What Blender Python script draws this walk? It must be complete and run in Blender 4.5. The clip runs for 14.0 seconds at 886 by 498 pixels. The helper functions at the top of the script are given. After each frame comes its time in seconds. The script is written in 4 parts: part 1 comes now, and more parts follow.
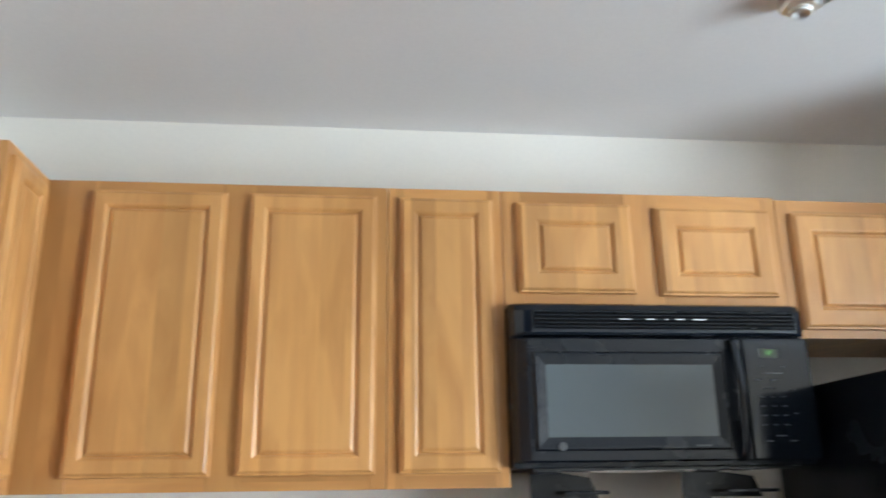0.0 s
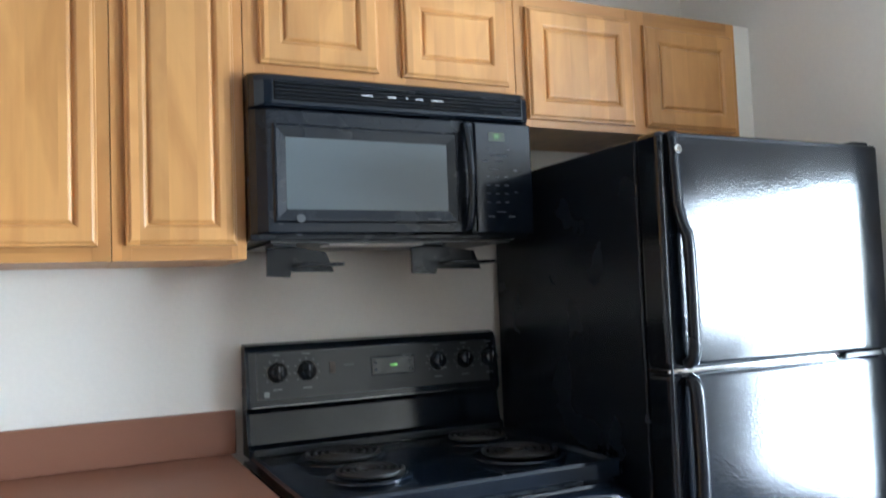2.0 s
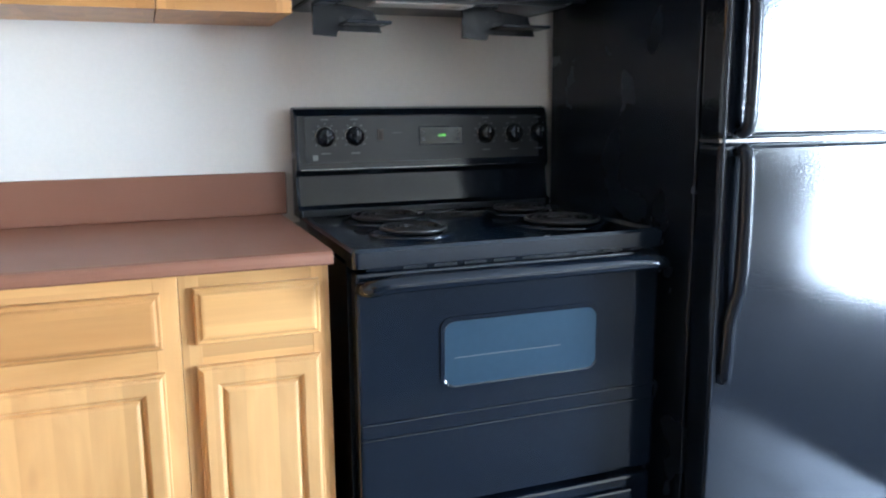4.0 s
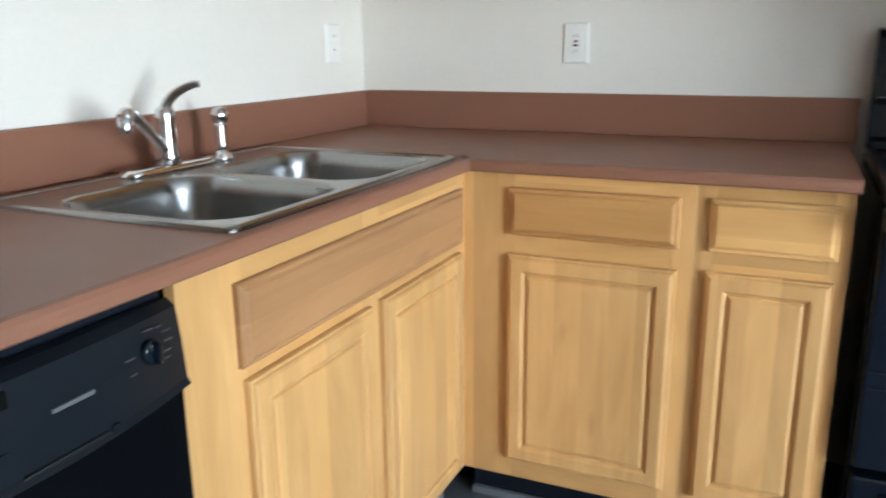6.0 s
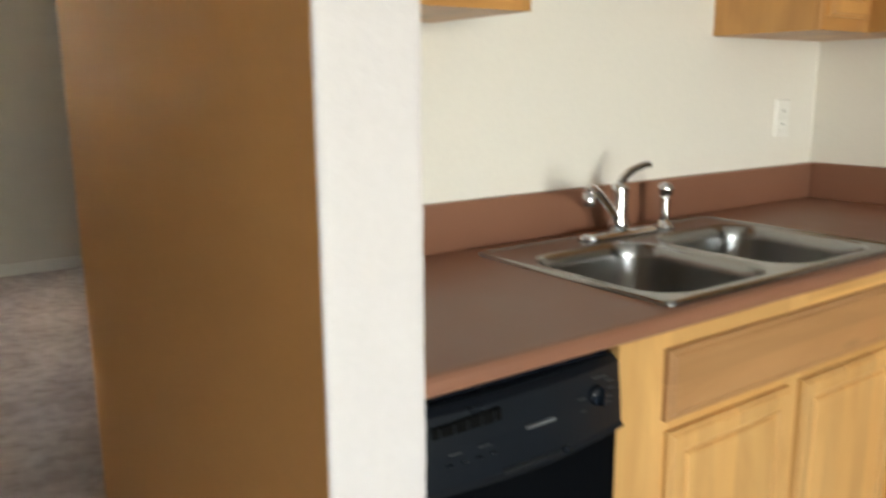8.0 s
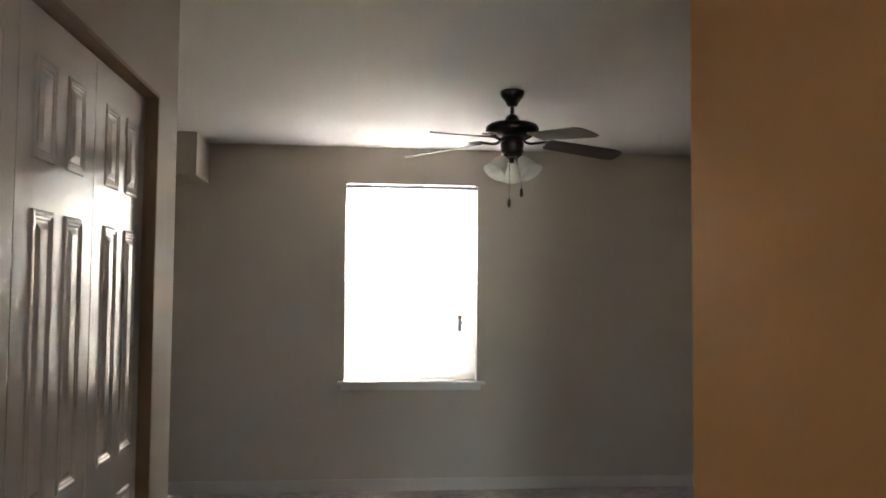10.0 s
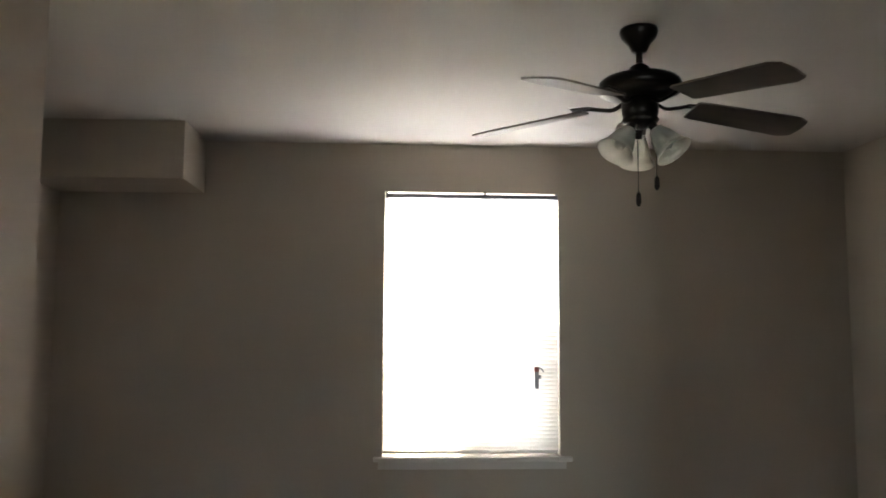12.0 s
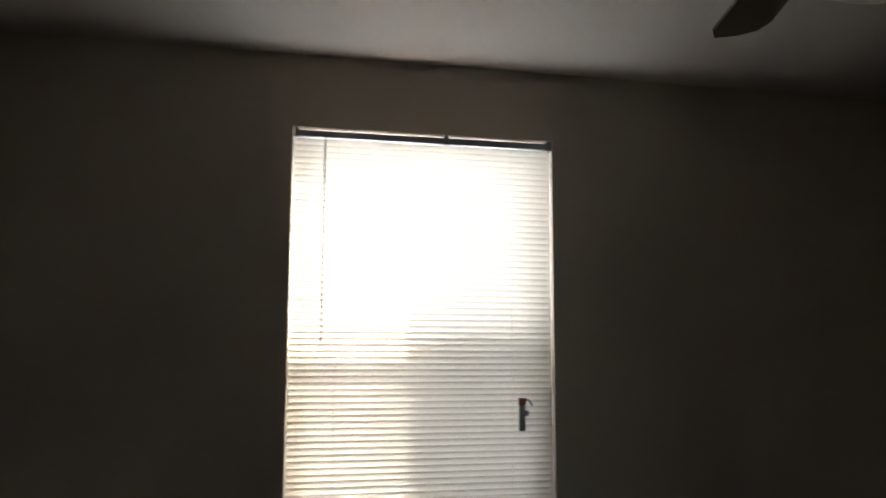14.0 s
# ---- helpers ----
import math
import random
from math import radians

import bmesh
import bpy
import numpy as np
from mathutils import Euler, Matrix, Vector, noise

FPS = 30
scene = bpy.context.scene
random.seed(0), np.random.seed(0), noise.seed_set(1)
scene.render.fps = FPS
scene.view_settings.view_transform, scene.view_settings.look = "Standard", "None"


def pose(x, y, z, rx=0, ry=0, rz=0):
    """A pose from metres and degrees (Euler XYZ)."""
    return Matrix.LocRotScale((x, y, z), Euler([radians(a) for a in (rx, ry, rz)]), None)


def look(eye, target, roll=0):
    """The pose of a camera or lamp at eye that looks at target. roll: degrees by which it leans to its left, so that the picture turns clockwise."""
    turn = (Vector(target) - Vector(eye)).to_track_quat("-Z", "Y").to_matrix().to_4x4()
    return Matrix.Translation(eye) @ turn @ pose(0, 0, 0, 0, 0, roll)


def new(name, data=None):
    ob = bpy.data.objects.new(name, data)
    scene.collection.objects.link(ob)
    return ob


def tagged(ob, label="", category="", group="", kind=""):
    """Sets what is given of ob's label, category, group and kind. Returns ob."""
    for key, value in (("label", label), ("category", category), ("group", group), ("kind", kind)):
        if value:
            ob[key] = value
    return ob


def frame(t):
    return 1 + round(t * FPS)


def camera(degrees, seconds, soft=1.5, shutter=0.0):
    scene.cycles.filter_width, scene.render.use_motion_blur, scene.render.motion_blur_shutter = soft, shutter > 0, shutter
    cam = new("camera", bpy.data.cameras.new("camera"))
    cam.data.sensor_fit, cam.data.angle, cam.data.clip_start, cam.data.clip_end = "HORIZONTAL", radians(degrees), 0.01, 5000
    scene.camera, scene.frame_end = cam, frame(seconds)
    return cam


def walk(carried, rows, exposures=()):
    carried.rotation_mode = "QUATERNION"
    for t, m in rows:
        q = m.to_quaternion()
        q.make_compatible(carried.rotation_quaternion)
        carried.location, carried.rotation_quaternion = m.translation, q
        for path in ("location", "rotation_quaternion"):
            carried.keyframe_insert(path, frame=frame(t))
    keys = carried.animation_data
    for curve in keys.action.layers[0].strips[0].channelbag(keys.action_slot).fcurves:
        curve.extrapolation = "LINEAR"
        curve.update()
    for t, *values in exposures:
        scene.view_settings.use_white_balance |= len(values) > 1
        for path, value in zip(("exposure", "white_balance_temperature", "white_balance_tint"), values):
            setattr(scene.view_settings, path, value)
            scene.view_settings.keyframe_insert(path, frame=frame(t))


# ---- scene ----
SECONDS = 14.0
cam = camera(58.4, SECONDS, soft=1.7, shutter=0.4)
PATH = [
    (0, (1.069, -2.22, 1.415), (1.28, -0.314, 1.984), -0.8),
    (0.5, (1.029, -2.211, 1.4), (1.596, -0.378, 1.965), -1.5),
    (1, (1.026, -2.196, 1.362), (1.783, -0.412, 1.857), -1.8),
    (1.5, (1.041, -2.179, 1.332), (1.864, -0.383, 1.642), -2.1),
    (2, (1.054, -2.17, 1.305), (1.911, -0.367, 1.421), -2.2),
    (2.2, (1.047, -2.166, 1.304), (1.919, -0.367, 1.352), -2.3),
    (4.3, (1.099, -2.182, 1.17), (1.695, -0.311, 0.787), -0.8),
    (4.5, (1.106, -2.197, 1.161), (1.585, -0.296, 0.765), -0.7),
    (5, (1.134, -2.261, 1.163), (1.227, -0.309, 0.738), -0.5),
    (5.5, (1.221, -2.302, 1.164), (0.833, -0.393, 0.711), -0.5),
    (6, (1.316, -2.309, 1.166), (0.523, -0.543, 0.665), -0.5),
    (6.5, (1.388, -2.324, 1.177), (0.27, -0.757, 0.633), -0.5),
    (7, (1.416, -2.364, 1.189), (0.119, -0.95, 0.627), -0.5),
    (7.5, (1.439, -2.41, 1.23), (0.022, -1.104, 0.696), -0.6),
    (8, (1.422, -2.492, 1.276), (-0.173, -1.355, 0.872), -0.4),
    (8.5, (1.425, -2.599, 1.351), (-0.391, -1.794, 1.114), -0.1),
    (9, (1.391, -2.679, 1.411), (-0.551, -2.211, 1.303), 0.0),
    (9.2, (1.352, -2.733, 1.422), (-0.613, -2.354, 1.356), 0.4),
    (11.3, (0.1, -2.831, 1.456), (-1.888, -2.721, 1.641), 0.3),
    (11.5, (-0.061, -2.839, 1.47), (-2.05, -2.734, 1.656), 0.3),
    (12, (-0.414, -2.833, 1.456), (-2.401, -2.724, 1.653), 0.3),
    (12.5, (-0.79, -2.85, 1.449), (-2.775, -2.734, 1.66), 0.2),
    (13, (-1.164, -2.936, 1.438), (-3.147, -2.803, 1.665), 0.1),
    (13.5, (-1.55, -2.974, 1.414), (-3.527, -2.792, 1.654), 0.0),
    (14, (-1.945, -2.968, 1.421), (-3.885, -2.553, 1.67), 0.2),
]
EXPOSURES = [(0.0, 5.7, 6300, 12), (1.0, 5.65, 6350, 13), (2.2, 6.0, 5900, 12), (4.3, 6.2, 5750, 13), (5.0, 5.8, 5800, 12), (5.5, 5.45, 6100, 11), (6.5, 5.4, 6900, 11), (7.0, 5.1, 8100, 11), (7.5, 5.15, 8500, 11), (8.0, 5.1, 8000, 12), (8.5, 4.85, 7200, 13), (9.2, 5.1, 6900, 13), (11.3, 4.7, 7000, 13), (12.0, 4.4, 7050, 13), (12.5, 3.4, 7050, 12), (13.0, 3.6, 7100, 12), (13.5, 3.25, 7100, 12), (14.0, 2.4, 7100, 12)]
walk(cam, [(t, look(eye, goal, roll)) for t, eye, goal, roll in PATH], EXPOSURES)

# ---- light ----
world = bpy.data.worlds.new("sky")
scene.world = world
world.use_nodes = True
wn = world.node_tree
sky = wn.nodes.new("ShaderNodeTexSky")
sky.sky_type, sky.sun_disc = "NISHITA", False
sky.sun_elevation, sky.sun_rotation = radians(43), radians(-60)
wn.nodes["Background"].inputs["Strength"].default_value = 0.12
wn.links.new(sky.outputs["Color"], wn.nodes["Background"].inputs["Color"])


def area_lamp(name, at, goal, w, h, watts, colour):
    lamp = bpy.data.lights.new(name, "AREA")
    lamp.shape, lamp.size, lamp.size_y, lamp.energy, lamp.color = "RECTANGLE", w, h, watts, colour
    ob = new(name, lamp)
    ob.matrix_world = look(at, goal)
    return ob


sun_data = bpy.data.lights.new("sun", "SUN")
sun_data.energy, sun_data.angle, sun_data.color = 3.8, radians(0.5), (1.0, 0.95, 0.87)
sun = new("sun", sun_data)
sun.matrix_world = look((-10, 6, 10.9), (0, 0, 0))
# sky light in the openings of the patio door and of the bedroom window
area_lamp("patio_daylight", (5.14, -2.82, 0.95), (0, -2.82, 0.95), 0.90, 1.76, 4.9, (0.74, 0.885, 1.0))
area_lamp("dining_daylight", (5.14, -3.63, 1.42), (0, -3.63, 1.42), 0.44, 0.84, 1.2, (0.74, 0.885, 1.0))
area_lamp("window_daylight", (-4.86, -2.44, 1.48), (0, -2.44, 1.48), 0.90, 1.38, 7.8, (0.78, 0.87, 1.0))


# ---- materials ----
def nodes(name):
    m = bpy.data.materials.new(name)
    m.use_nodes = True
    t = m.node_tree
    return m, t, t.nodes["Principled BSDF"], (lambda kind: t.nodes.new("ShaderNode" + kind)), t.links.new


def colour_of(c):
    return (c[0], c[1], c[2], 1.0)


def surface(name, base, rough, metal=0.0, fine=300.0, fine_amt=0.06, coarse=3.0, coarse_amt=0.10, bump=0.05, bump_scale=None,
            rough_var=0.08, coat=0.0, bump_dist=0.002, spec=0.5):
    """Paint, plastic, metal and the like, with grain and stains at two scales."""
    m, t, p, n, link = nodes(name)
    tc, a, b = n("TexCoord"), n("TexNoise"), n("TexNoise")
    info = n("ObjectInfo")
    off = n("VectorMath")
    off.operation = "ADD"
    link(tc.outputs["Object"], off.inputs[0])
    link(info.outputs["Random"], off.inputs[1])
    for x, s, d in ((a, fine, 2), (b, coarse, 4)):
        x.inputs["Scale"].default_value, x.inputs["Detail"].default_value = s, d
        link(off.outputs[0], x.inputs["Vector"])
    mix, mix2 = n("Mix"), n("Mix")
    for x, amt in ((mix, fine_amt), (mix2, coarse_amt)):
        x.data_type, x.blend_type = "RGBA", "MIX"
    mix.inputs["A"].default_value = colour_of([c * (1 - coarse_amt) for c in base])
    mix.inputs["B"].default_value = colour_of([min(1, c * (1 + coarse_amt)) for c in base])
    link(b.outputs["Fac"], mix.inputs["Factor"])
    mix2.blend_type = "MULTIPLY"
    mix2.inputs["Factor"].default_value = min(1.0, fine_amt * 4)
    ramp = n("MapRange")
    ramp.inputs["From Min"].default_value, ramp.inputs["From Max"].default_value = 0.3, 0.7
    ramp.inputs["To Min"].default_value, ramp.inputs["To Max"].default_value = 0.75, 1.1
    link(a.outputs["Fac"], ramp.inputs["Value"])
    link(mix.outputs["Result"], mix2.inputs["A"])
    link(ramp.outputs["Result"], mix2.inputs["B"])
    link(mix2.outputs["Result"], p.inputs["Base Color"])
    rr = n("MapRange")
    rr.inputs["To Min"].default_value, rr.inputs["To Max"].default_value = max(0.02, rough - rough_var), min(1, rough + rough_var)
    link(b.outputs["Fac"], rr.inputs["Value"])
    link(rr.outputs["Result"], p.inputs["Roughness"])
    p.inputs["Metallic"].default_value, p.inputs["Coat Weight"].default_value = metal, coat
    p.inputs["Specular IOR Level"].default_value = spec
    if bump:
        bn, c = n("Bump"), n("TexNoise")
        c.inputs["Scale"].default_value, c.inputs["Detail"].default_value = bump_scale or fine, 3
        link(tc.outputs["Object"], c.inputs["Vector"])
        bn.inputs["Strength"].default_value, bn.inputs["Distance"].default_value = bump, bump_dist
        link(c.outputs["Fac"], bn.inputs["Height"])
        link(bn.outputs["Normal"], p.inputs["Normal"])
    return m


def wood(name, light, dark, grain="z", stave=0.062, rough=0.36):
    """Lacquered maple: long grain, glued staves and pores."""
    m, t, p, n, link = nodes(name)
    tc, info, off = n("TexCoord"), n("ObjectInfo"), n("VectorMath")
    off.operation = "ADD"
    sc = n("VectorMath")
    sc.operation = "SCALE"
    sc.inputs[0].default_value = (7.3, 3.1, 11.7)
    link(info.outputs["Random"], sc.inputs["Scale"])
    link(tc.outputs["Object"], off.inputs[0])
    link(sc.outputs[0], off.inputs[1])
    along, across = ("Z", "X") if grain == "z" else ("X", "Z")
    mp, mp2 = n("Mapping"), n("Mapping")
    mp.inputs["Scale"].default_value = (5, 5, 1.3) if grain == "z" else (1.3, 5, 5)
    mp2.inputs["Scale"].default_value = (60, 60, 2.0) if grain == "z" else (2.0, 60, 60)
    sep, div, fl, wn_ = n("SeparateXYZ"), n("Math"), n("Math"), n("TexWhiteNoise")
    link(off.outputs[0], sep.inputs[0])
    div.operation, fl.operation = "DIVIDE", "FLOOR"
    div.inputs[1].default_value = stave
    link(sep.outputs[across], div.inputs[0])
    link(div.outputs[0], fl.inputs[0])
    wn_.noise_dimensions = "1D"
    link(fl.outputs[0], wn_.inputs["W"])
    # each stave is cut from another board: its figure is shifted along the grain
    shift, slide = n("CombineXYZ"), n("VectorMath")
    far = n("Math")
    far.operation, far.inputs[1].default_value = "MULTIPLY", 13.0
    link(wn_.outputs["Value"], far.inputs[0])
    link(far.outputs[0], shift.inputs[along])
    slide.operation = "ADD"
    link(off.outputs[0], slide.inputs[0])
    link(shift.outputs[0], slide.inputs[1])
    link(slide.outputs[0], mp.inputs["Vector"])
    link(slide.outputs[0], mp2.inputs["Vector"])
    a, b, k = n("TexNoise"), n("TexNoise"), n("TexVoronoi")
    a.inputs["Scale"].default_value, a.inputs["Detail"].default_value, a.inputs["Distortion"].default_value = 1.5, 4, 1.6
    link(mp.outputs[0], a.inputs["Vector"])
    b.inputs["Scale"].default_value, b.inputs["Detail"].default_value = 1.6, 3
    link(mp2.outputs[0], b.inputs["Vector"])
    k.inputs["Scale"].default_value = 1.7
    link(mp.outputs[0], k.inputs["Vector"])
    ramp = n("ValToRGB")
    ramp.color_ramp.elements[0].position, ramp.color_ramp.elements[1].position = 0.34, 0.62
    ramp.color_ramp.elements[0].color, ramp.color_ramp.elements[1].color = colour_of([0.6 * d + 0.4 * l for d, l in zip(dark, light)]), colour_of(light)
    link(a.outputs["Fac"], ramp.inputs["Fac"])
    st, fn, kn = n("MapRange"), n("MapRange"), n("MapRange")
    st.inputs["To Min"].default_value, st.inputs["To Max"].default_value = 0.80, 1.09
    link(wn_.outputs["Value"], st.inputs["Value"])
    fn.inputs["From Min"].default_value, fn.inputs["From Max"].default_value = 0.3, 0.75
    fn.inputs["To Min"].default_value, fn.inputs["To Max"].default_value = 0.955, 1.02
    link(b.outputs["Fac"], fn.inputs["Value"])
    kn.inputs["From Min"].default_value, kn.inputs["From Max"].default_value = 0.03, 0.11
    kn.inputs["To Min"].default_value, kn.inputs["To Max"].default_value = 0.80, 1.0
    link(k.outputs["Distance"], kn.inputs["Value"])
    mul, mul2 = n("Math"), n("Math")
    mul.operation, mul2.operation = "MULTIPLY", "MULTIPLY"
    link(st.outputs[0], mul.inputs[0])
    link(fn.outputs[0], mul.inputs[1])
    link(mul.outputs[0], mul2.inputs[0])
    link(kn.outputs[0], mul2.inputs[1])
    vm = n("VectorMath")
    vm.operation = "SCALE"
    link(ramp.outputs["Color"], vm.inputs[0])
    link(mul2.outputs[0], vm.inputs["Scale"])
    link(vm.outputs[0], p.inputs["Base Color"])
    p.inputs["Roughness"].default_value = rough
    bn = n("Bump")
    bn.inputs["Strength"].default_value, bn.inputs["Distance"].default_value = 0.06, 0.001
    link(b.outputs["Fac"], bn.inputs["Height"])
    link(bn.outputs["Normal"], p.inputs["Normal"])
    return m


def glow(name, c, strength):
    m, t, p, n, link = nodes(name)
    p.inputs["Base Color"].default_value = (0.02, 0.02, 0.02, 1)
    p.inputs["Emission Color"].default_value, p.inputs["Emission Strength"].default_value = colour_of(c), strength
    return m


def clear_glass(name, tint=(1, 1, 1), rough=0.0):
    m, t, p, n, link = nodes(name)
    p.inputs["Base Color"].default_value, p.inputs["Roughness"].default_value = colour_of(tint), rough
    p.inputs["Transmission Weight"].default_value, p.inputs["IOR"].default_value = 1.0, 1.45
    return m


def sheer(name, c, through_amt, rough=0.5):
    """Thin plastic or frosted glass that lets part of the light through."""
    m, t, p, n, link = nodes(name)
    tr, mx, nz, tc, mr = n("BsdfTranslucent"), n("MixShader"), n("TexNoise"), n("TexCoord"), n("MapRange")
    nz.inputs["Scale"].default_value = 8
    link(tc.outputs["Object"], nz.inputs["Vector"])
    mr.inputs["To Min"].default_value, mr.inputs["To Max"].default_value = through_amt - 0.05, through_amt + 0.05
    link(nz.outputs["Fac"], mr.inputs["Value"])
    p.inputs["Base Color"].default_value, p.inputs["Roughness"].default_value = colour_of(c), rough
    tr.inputs["Color"].default_value = colour_of(c)
    link(mr.outputs[0], mx.inputs["Fac"])
    link(p.outputs[0], mx.inputs[1])
    link(tr.outputs[0], mx.inputs[2])
    link(mx.outputs[0], t.nodes["Material Output"].inputs["Surface"])
    return m


def carpet_material():
    m, t, p, n, link = nodes("carpet_pile")
    tc, a, b, c = n("TexCoord"), n("TexNoise"), n("TexNoise"), n("TexVoronoi")
    for x, s, d in ((a, 2.2, 5), (b, 14, 4)):
        x.inputs["Scale"].default_value, x.inputs["Detail"].default_value = s, d
        link(tc.outputs["Object"], x.inputs["Vector"])
    c.inputs["Scale"].default_value = 160
    link(tc.outputs["Object"], c.inputs["Vector"])
    ad = n("Math")
    ad.operation = "ADD"
    link(a.outputs["Fac"], ad.inputs[0])
    link(b.outputs["Fac"], ad.inputs[1])
    ramp = n("ValToRGB")
    ramp.color_ramp.elements[0].position, ramp.color_ramp.elements[1].position = 0.40, 0.62
    ramp.color_ramp.elements[0].color, ramp.color_ramp.elements[1].color = (0.33, 0.25, 0.225, 1), (0.58, 0.49, 0.465, 1)
    half = n("Math")
    half.operation, half.inputs[1].default_value = "MULTIPLY", 0.5
    link(ad.outputs[0], half.inputs[0])
    link(half.outputs[0], ramp.inputs["Fac"])
    link(ramp.outputs["Color"], p.inputs["Base Color"])
    p.inputs["Roughness"].default_value = 0.95
    p.inputs["Sheen Weight"].default_value = 0.3
    bn = n("Bump")
    bn.inputs["Strength"].default_value, bn.inputs["Distance"].default_value = 0.7, 0.006
    link(c.outputs["Distance"], bn.inputs["Height"])
    link(bn.outputs["Normal"], p.inputs["Normal"])
    return m


def brushed(name, base, rough, axis):
    m, t, p, n, link = nodes(name)
    tc, mp, a, mr = n("TexCoord"), n("Mapping"), n("TexNoise"), n("MapRange")
    mp.inputs["Scale"].default_value = axis
    link(tc.outputs["Object"], mp.inputs["Vector"])
    a.inputs["Scale"].default_value, a.inputs["Detail"].default_value = 1, 4
    link(mp.outputs[0], a.inputs["Vector"])
    mr.inputs["To Min"].default_value, mr.inputs["To Max"].default_value = rough - 0.07, rough + 0.1
    link(a.outputs["Fac"], mr.inputs["Value"])
    link(mr.outputs[0], p.inputs["Roughness"])
    p.inputs["Base Color"].default_value, p.inputs["Metallic"].default_value = colour_of(base), 1.0
    bn = n("Bump")
    bn.inputs["Strength"].default_value, bn.inputs["Distance"].default_value = 0.02, 0.0003
    link(a.outputs["Fac"], bn.inputs["Height"])
    link(bn.outputs["Normal"], p.inputs["Normal"])
    return m


MAPLE = wood("maple_upright", (0.65, 0.325, 0.110), (0.43, 0.185, 0.053))
# redder than the doors; part of the darkening is shade put into the wood
MAPLE_FRAME = wood("maple_frame", (0.56, 0.272, 0.088), (0.40, 0.167, 0.050))
MAPLE_FRAME_H = wood("maple_frame_level", (0.56, 0.272, 0.088), (0.40, 0.167, 0.050), grain="x")
MAPLE_H = wood("maple_level", (0.62, 0.325, 0.112), (0.46, 0.215, 0.064), grain="x")
MAPLE_MID_H = wood("maple_mid_level", (0.54, 0.272, 0.095), (0.40, 0.186, 0.060), grain="x")
MAPLE_DARK = wood("maple_brown", (0.44, 0.224, 0.098), (0.34, 0.162, 0.068), grain="x")
# yellower base cabinet wood, with floor bounce also lightened into its colour
MAPLE_PALE = wood("maple_pale", (0.69, 0.387, 0.15), (0.52, 0.267, 0.09))
MAPLE_PALE_H = wood("maple_pale_level", (0.67, 0.372, 0.14), (0.50, 0.253, 0.084), grain="x")
LAMINATE = surface("counter_laminate", (0.245, 0.106, 0.065), 0.42, fine=420, fine_amt=0.05, coarse=5, coarse_amt=0.07, bump=0.03)
# slight blue in the appliance blacks stands in for reflected daylight
BLACK = surface("black_enamel", (0.005, 0.0082, 0.0142), 0.12, fine=200, fine_amt=0.1, coarse=4, coarse_amt=0.2, bump=0.0, rough_var=0.02, spec=0.42)
BLACK_SATIN = surface("black_plastic", (0.007, 0.0095, 0.0145), 0.27, fine=500, fine_amt=0.1, coarse=6, coarse_amt=0.2, bump=0.0, rough_var=0.02, spec=0.34)
# near-black that stands in for the shade inside vent openings
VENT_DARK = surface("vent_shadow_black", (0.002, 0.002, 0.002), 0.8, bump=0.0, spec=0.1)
DW_PANEL = surface("blue_black_panel", (0.0072, 0.0092, 0.0128), 0.30, fine=300, fine_amt=0.05, coarse=5, coarse_amt=0.1, bump=0.01, spec=0.28)
BLACK_GRAIN = surface("black_grained_steel", (0.005, 0.007, 0.011), 0.11, fine=260, fine_amt=0.08, coarse=7, coarse_amt=0.25, bump=0.20, bump_scale=135, bump_dist=0.0013, rough_var=0.04)
PANEL_GREY = surface("charcoal_panel", (0.013, 0.0145, 0.0165), 0.33, fine=300, fine_amt=0.05, coarse=5, coarse_amt=0.1, bump=0.01)
# smoky glass; the blue in its base colour is painted-in sky reflection
OVEN_GLASS = surface("oven_glass", (0.026, 0.048, 0.070), 0.07, fine=60, fine_amt=0.04, coarse=4, coarse_amt=0.1, bump=0.0, rough_var=0.03)
MW_GLASS = surface("microwave_screen", (0.085, 0.105, 0.118), 0.12, fine=900, fine_amt=0.12, coarse=4, coarse_amt=0.06, bump=0.0, rough_var=0.03)
DARK_METAL = surface("coil_iron", (0.035, 0.033, 0.032), 0.45, metal=0.6, fine=200, fine_amt=0.1, bump=0.05)
CHROME = surface("chrome", (0.66, 0.66, 0.67), 0.09, metal=1.0, fine=60, fine_amt=0.02, coarse=9, coarse_amt=0.05, bump=0.0, rough_var=0.03)
NICKEL = brushed("satin_nickel", (0.86, 0.84, 0.80), 0.58, (90, 4, 12))
STEEL = surface("brushed_steel", (0.33, 0.325, 0.318), 0.25, metal=1.0, fine=300, fine_amt=0.03, coarse=6, coarse_amt=0.06, bump=0.0, rough_var=0.05)
WALL = surface("kitchen_wall_paint", (0.76, 0.722, 0.665), 0.6, fine=90, fine_amt=0.02, coarse=1.2, coarse_amt=0.035, bump=0.10, bump_scale=140, bump_dist=0.001)
WALL_END = surface("white_wall_paint", (0.62, 0.575, 0.575), 0.6, fine=90, fine_amt=0.02, coarse=2, coarse_amt=0.03, bump=0.75, bump_scale=42, bump_dist=0.0025)
WALL_TAN = surface("tan_wall_paint", (0.66, 0.31, 0.105), 0.62, fine=90, fine_amt=0.02, coarse=1.4, coarse_amt=0.05, bump=0.12, bump_scale=120, bump_dist=0.001)
WALL_GREY = surface("greige_wall_paint", (0.48, 0.42, 0.35), 0.65, fine=90, fine_amt=0.02, coarse=1.2, coarse_amt=0.04, bump=0.12, bump_scale=130, bump_dist=0.001)
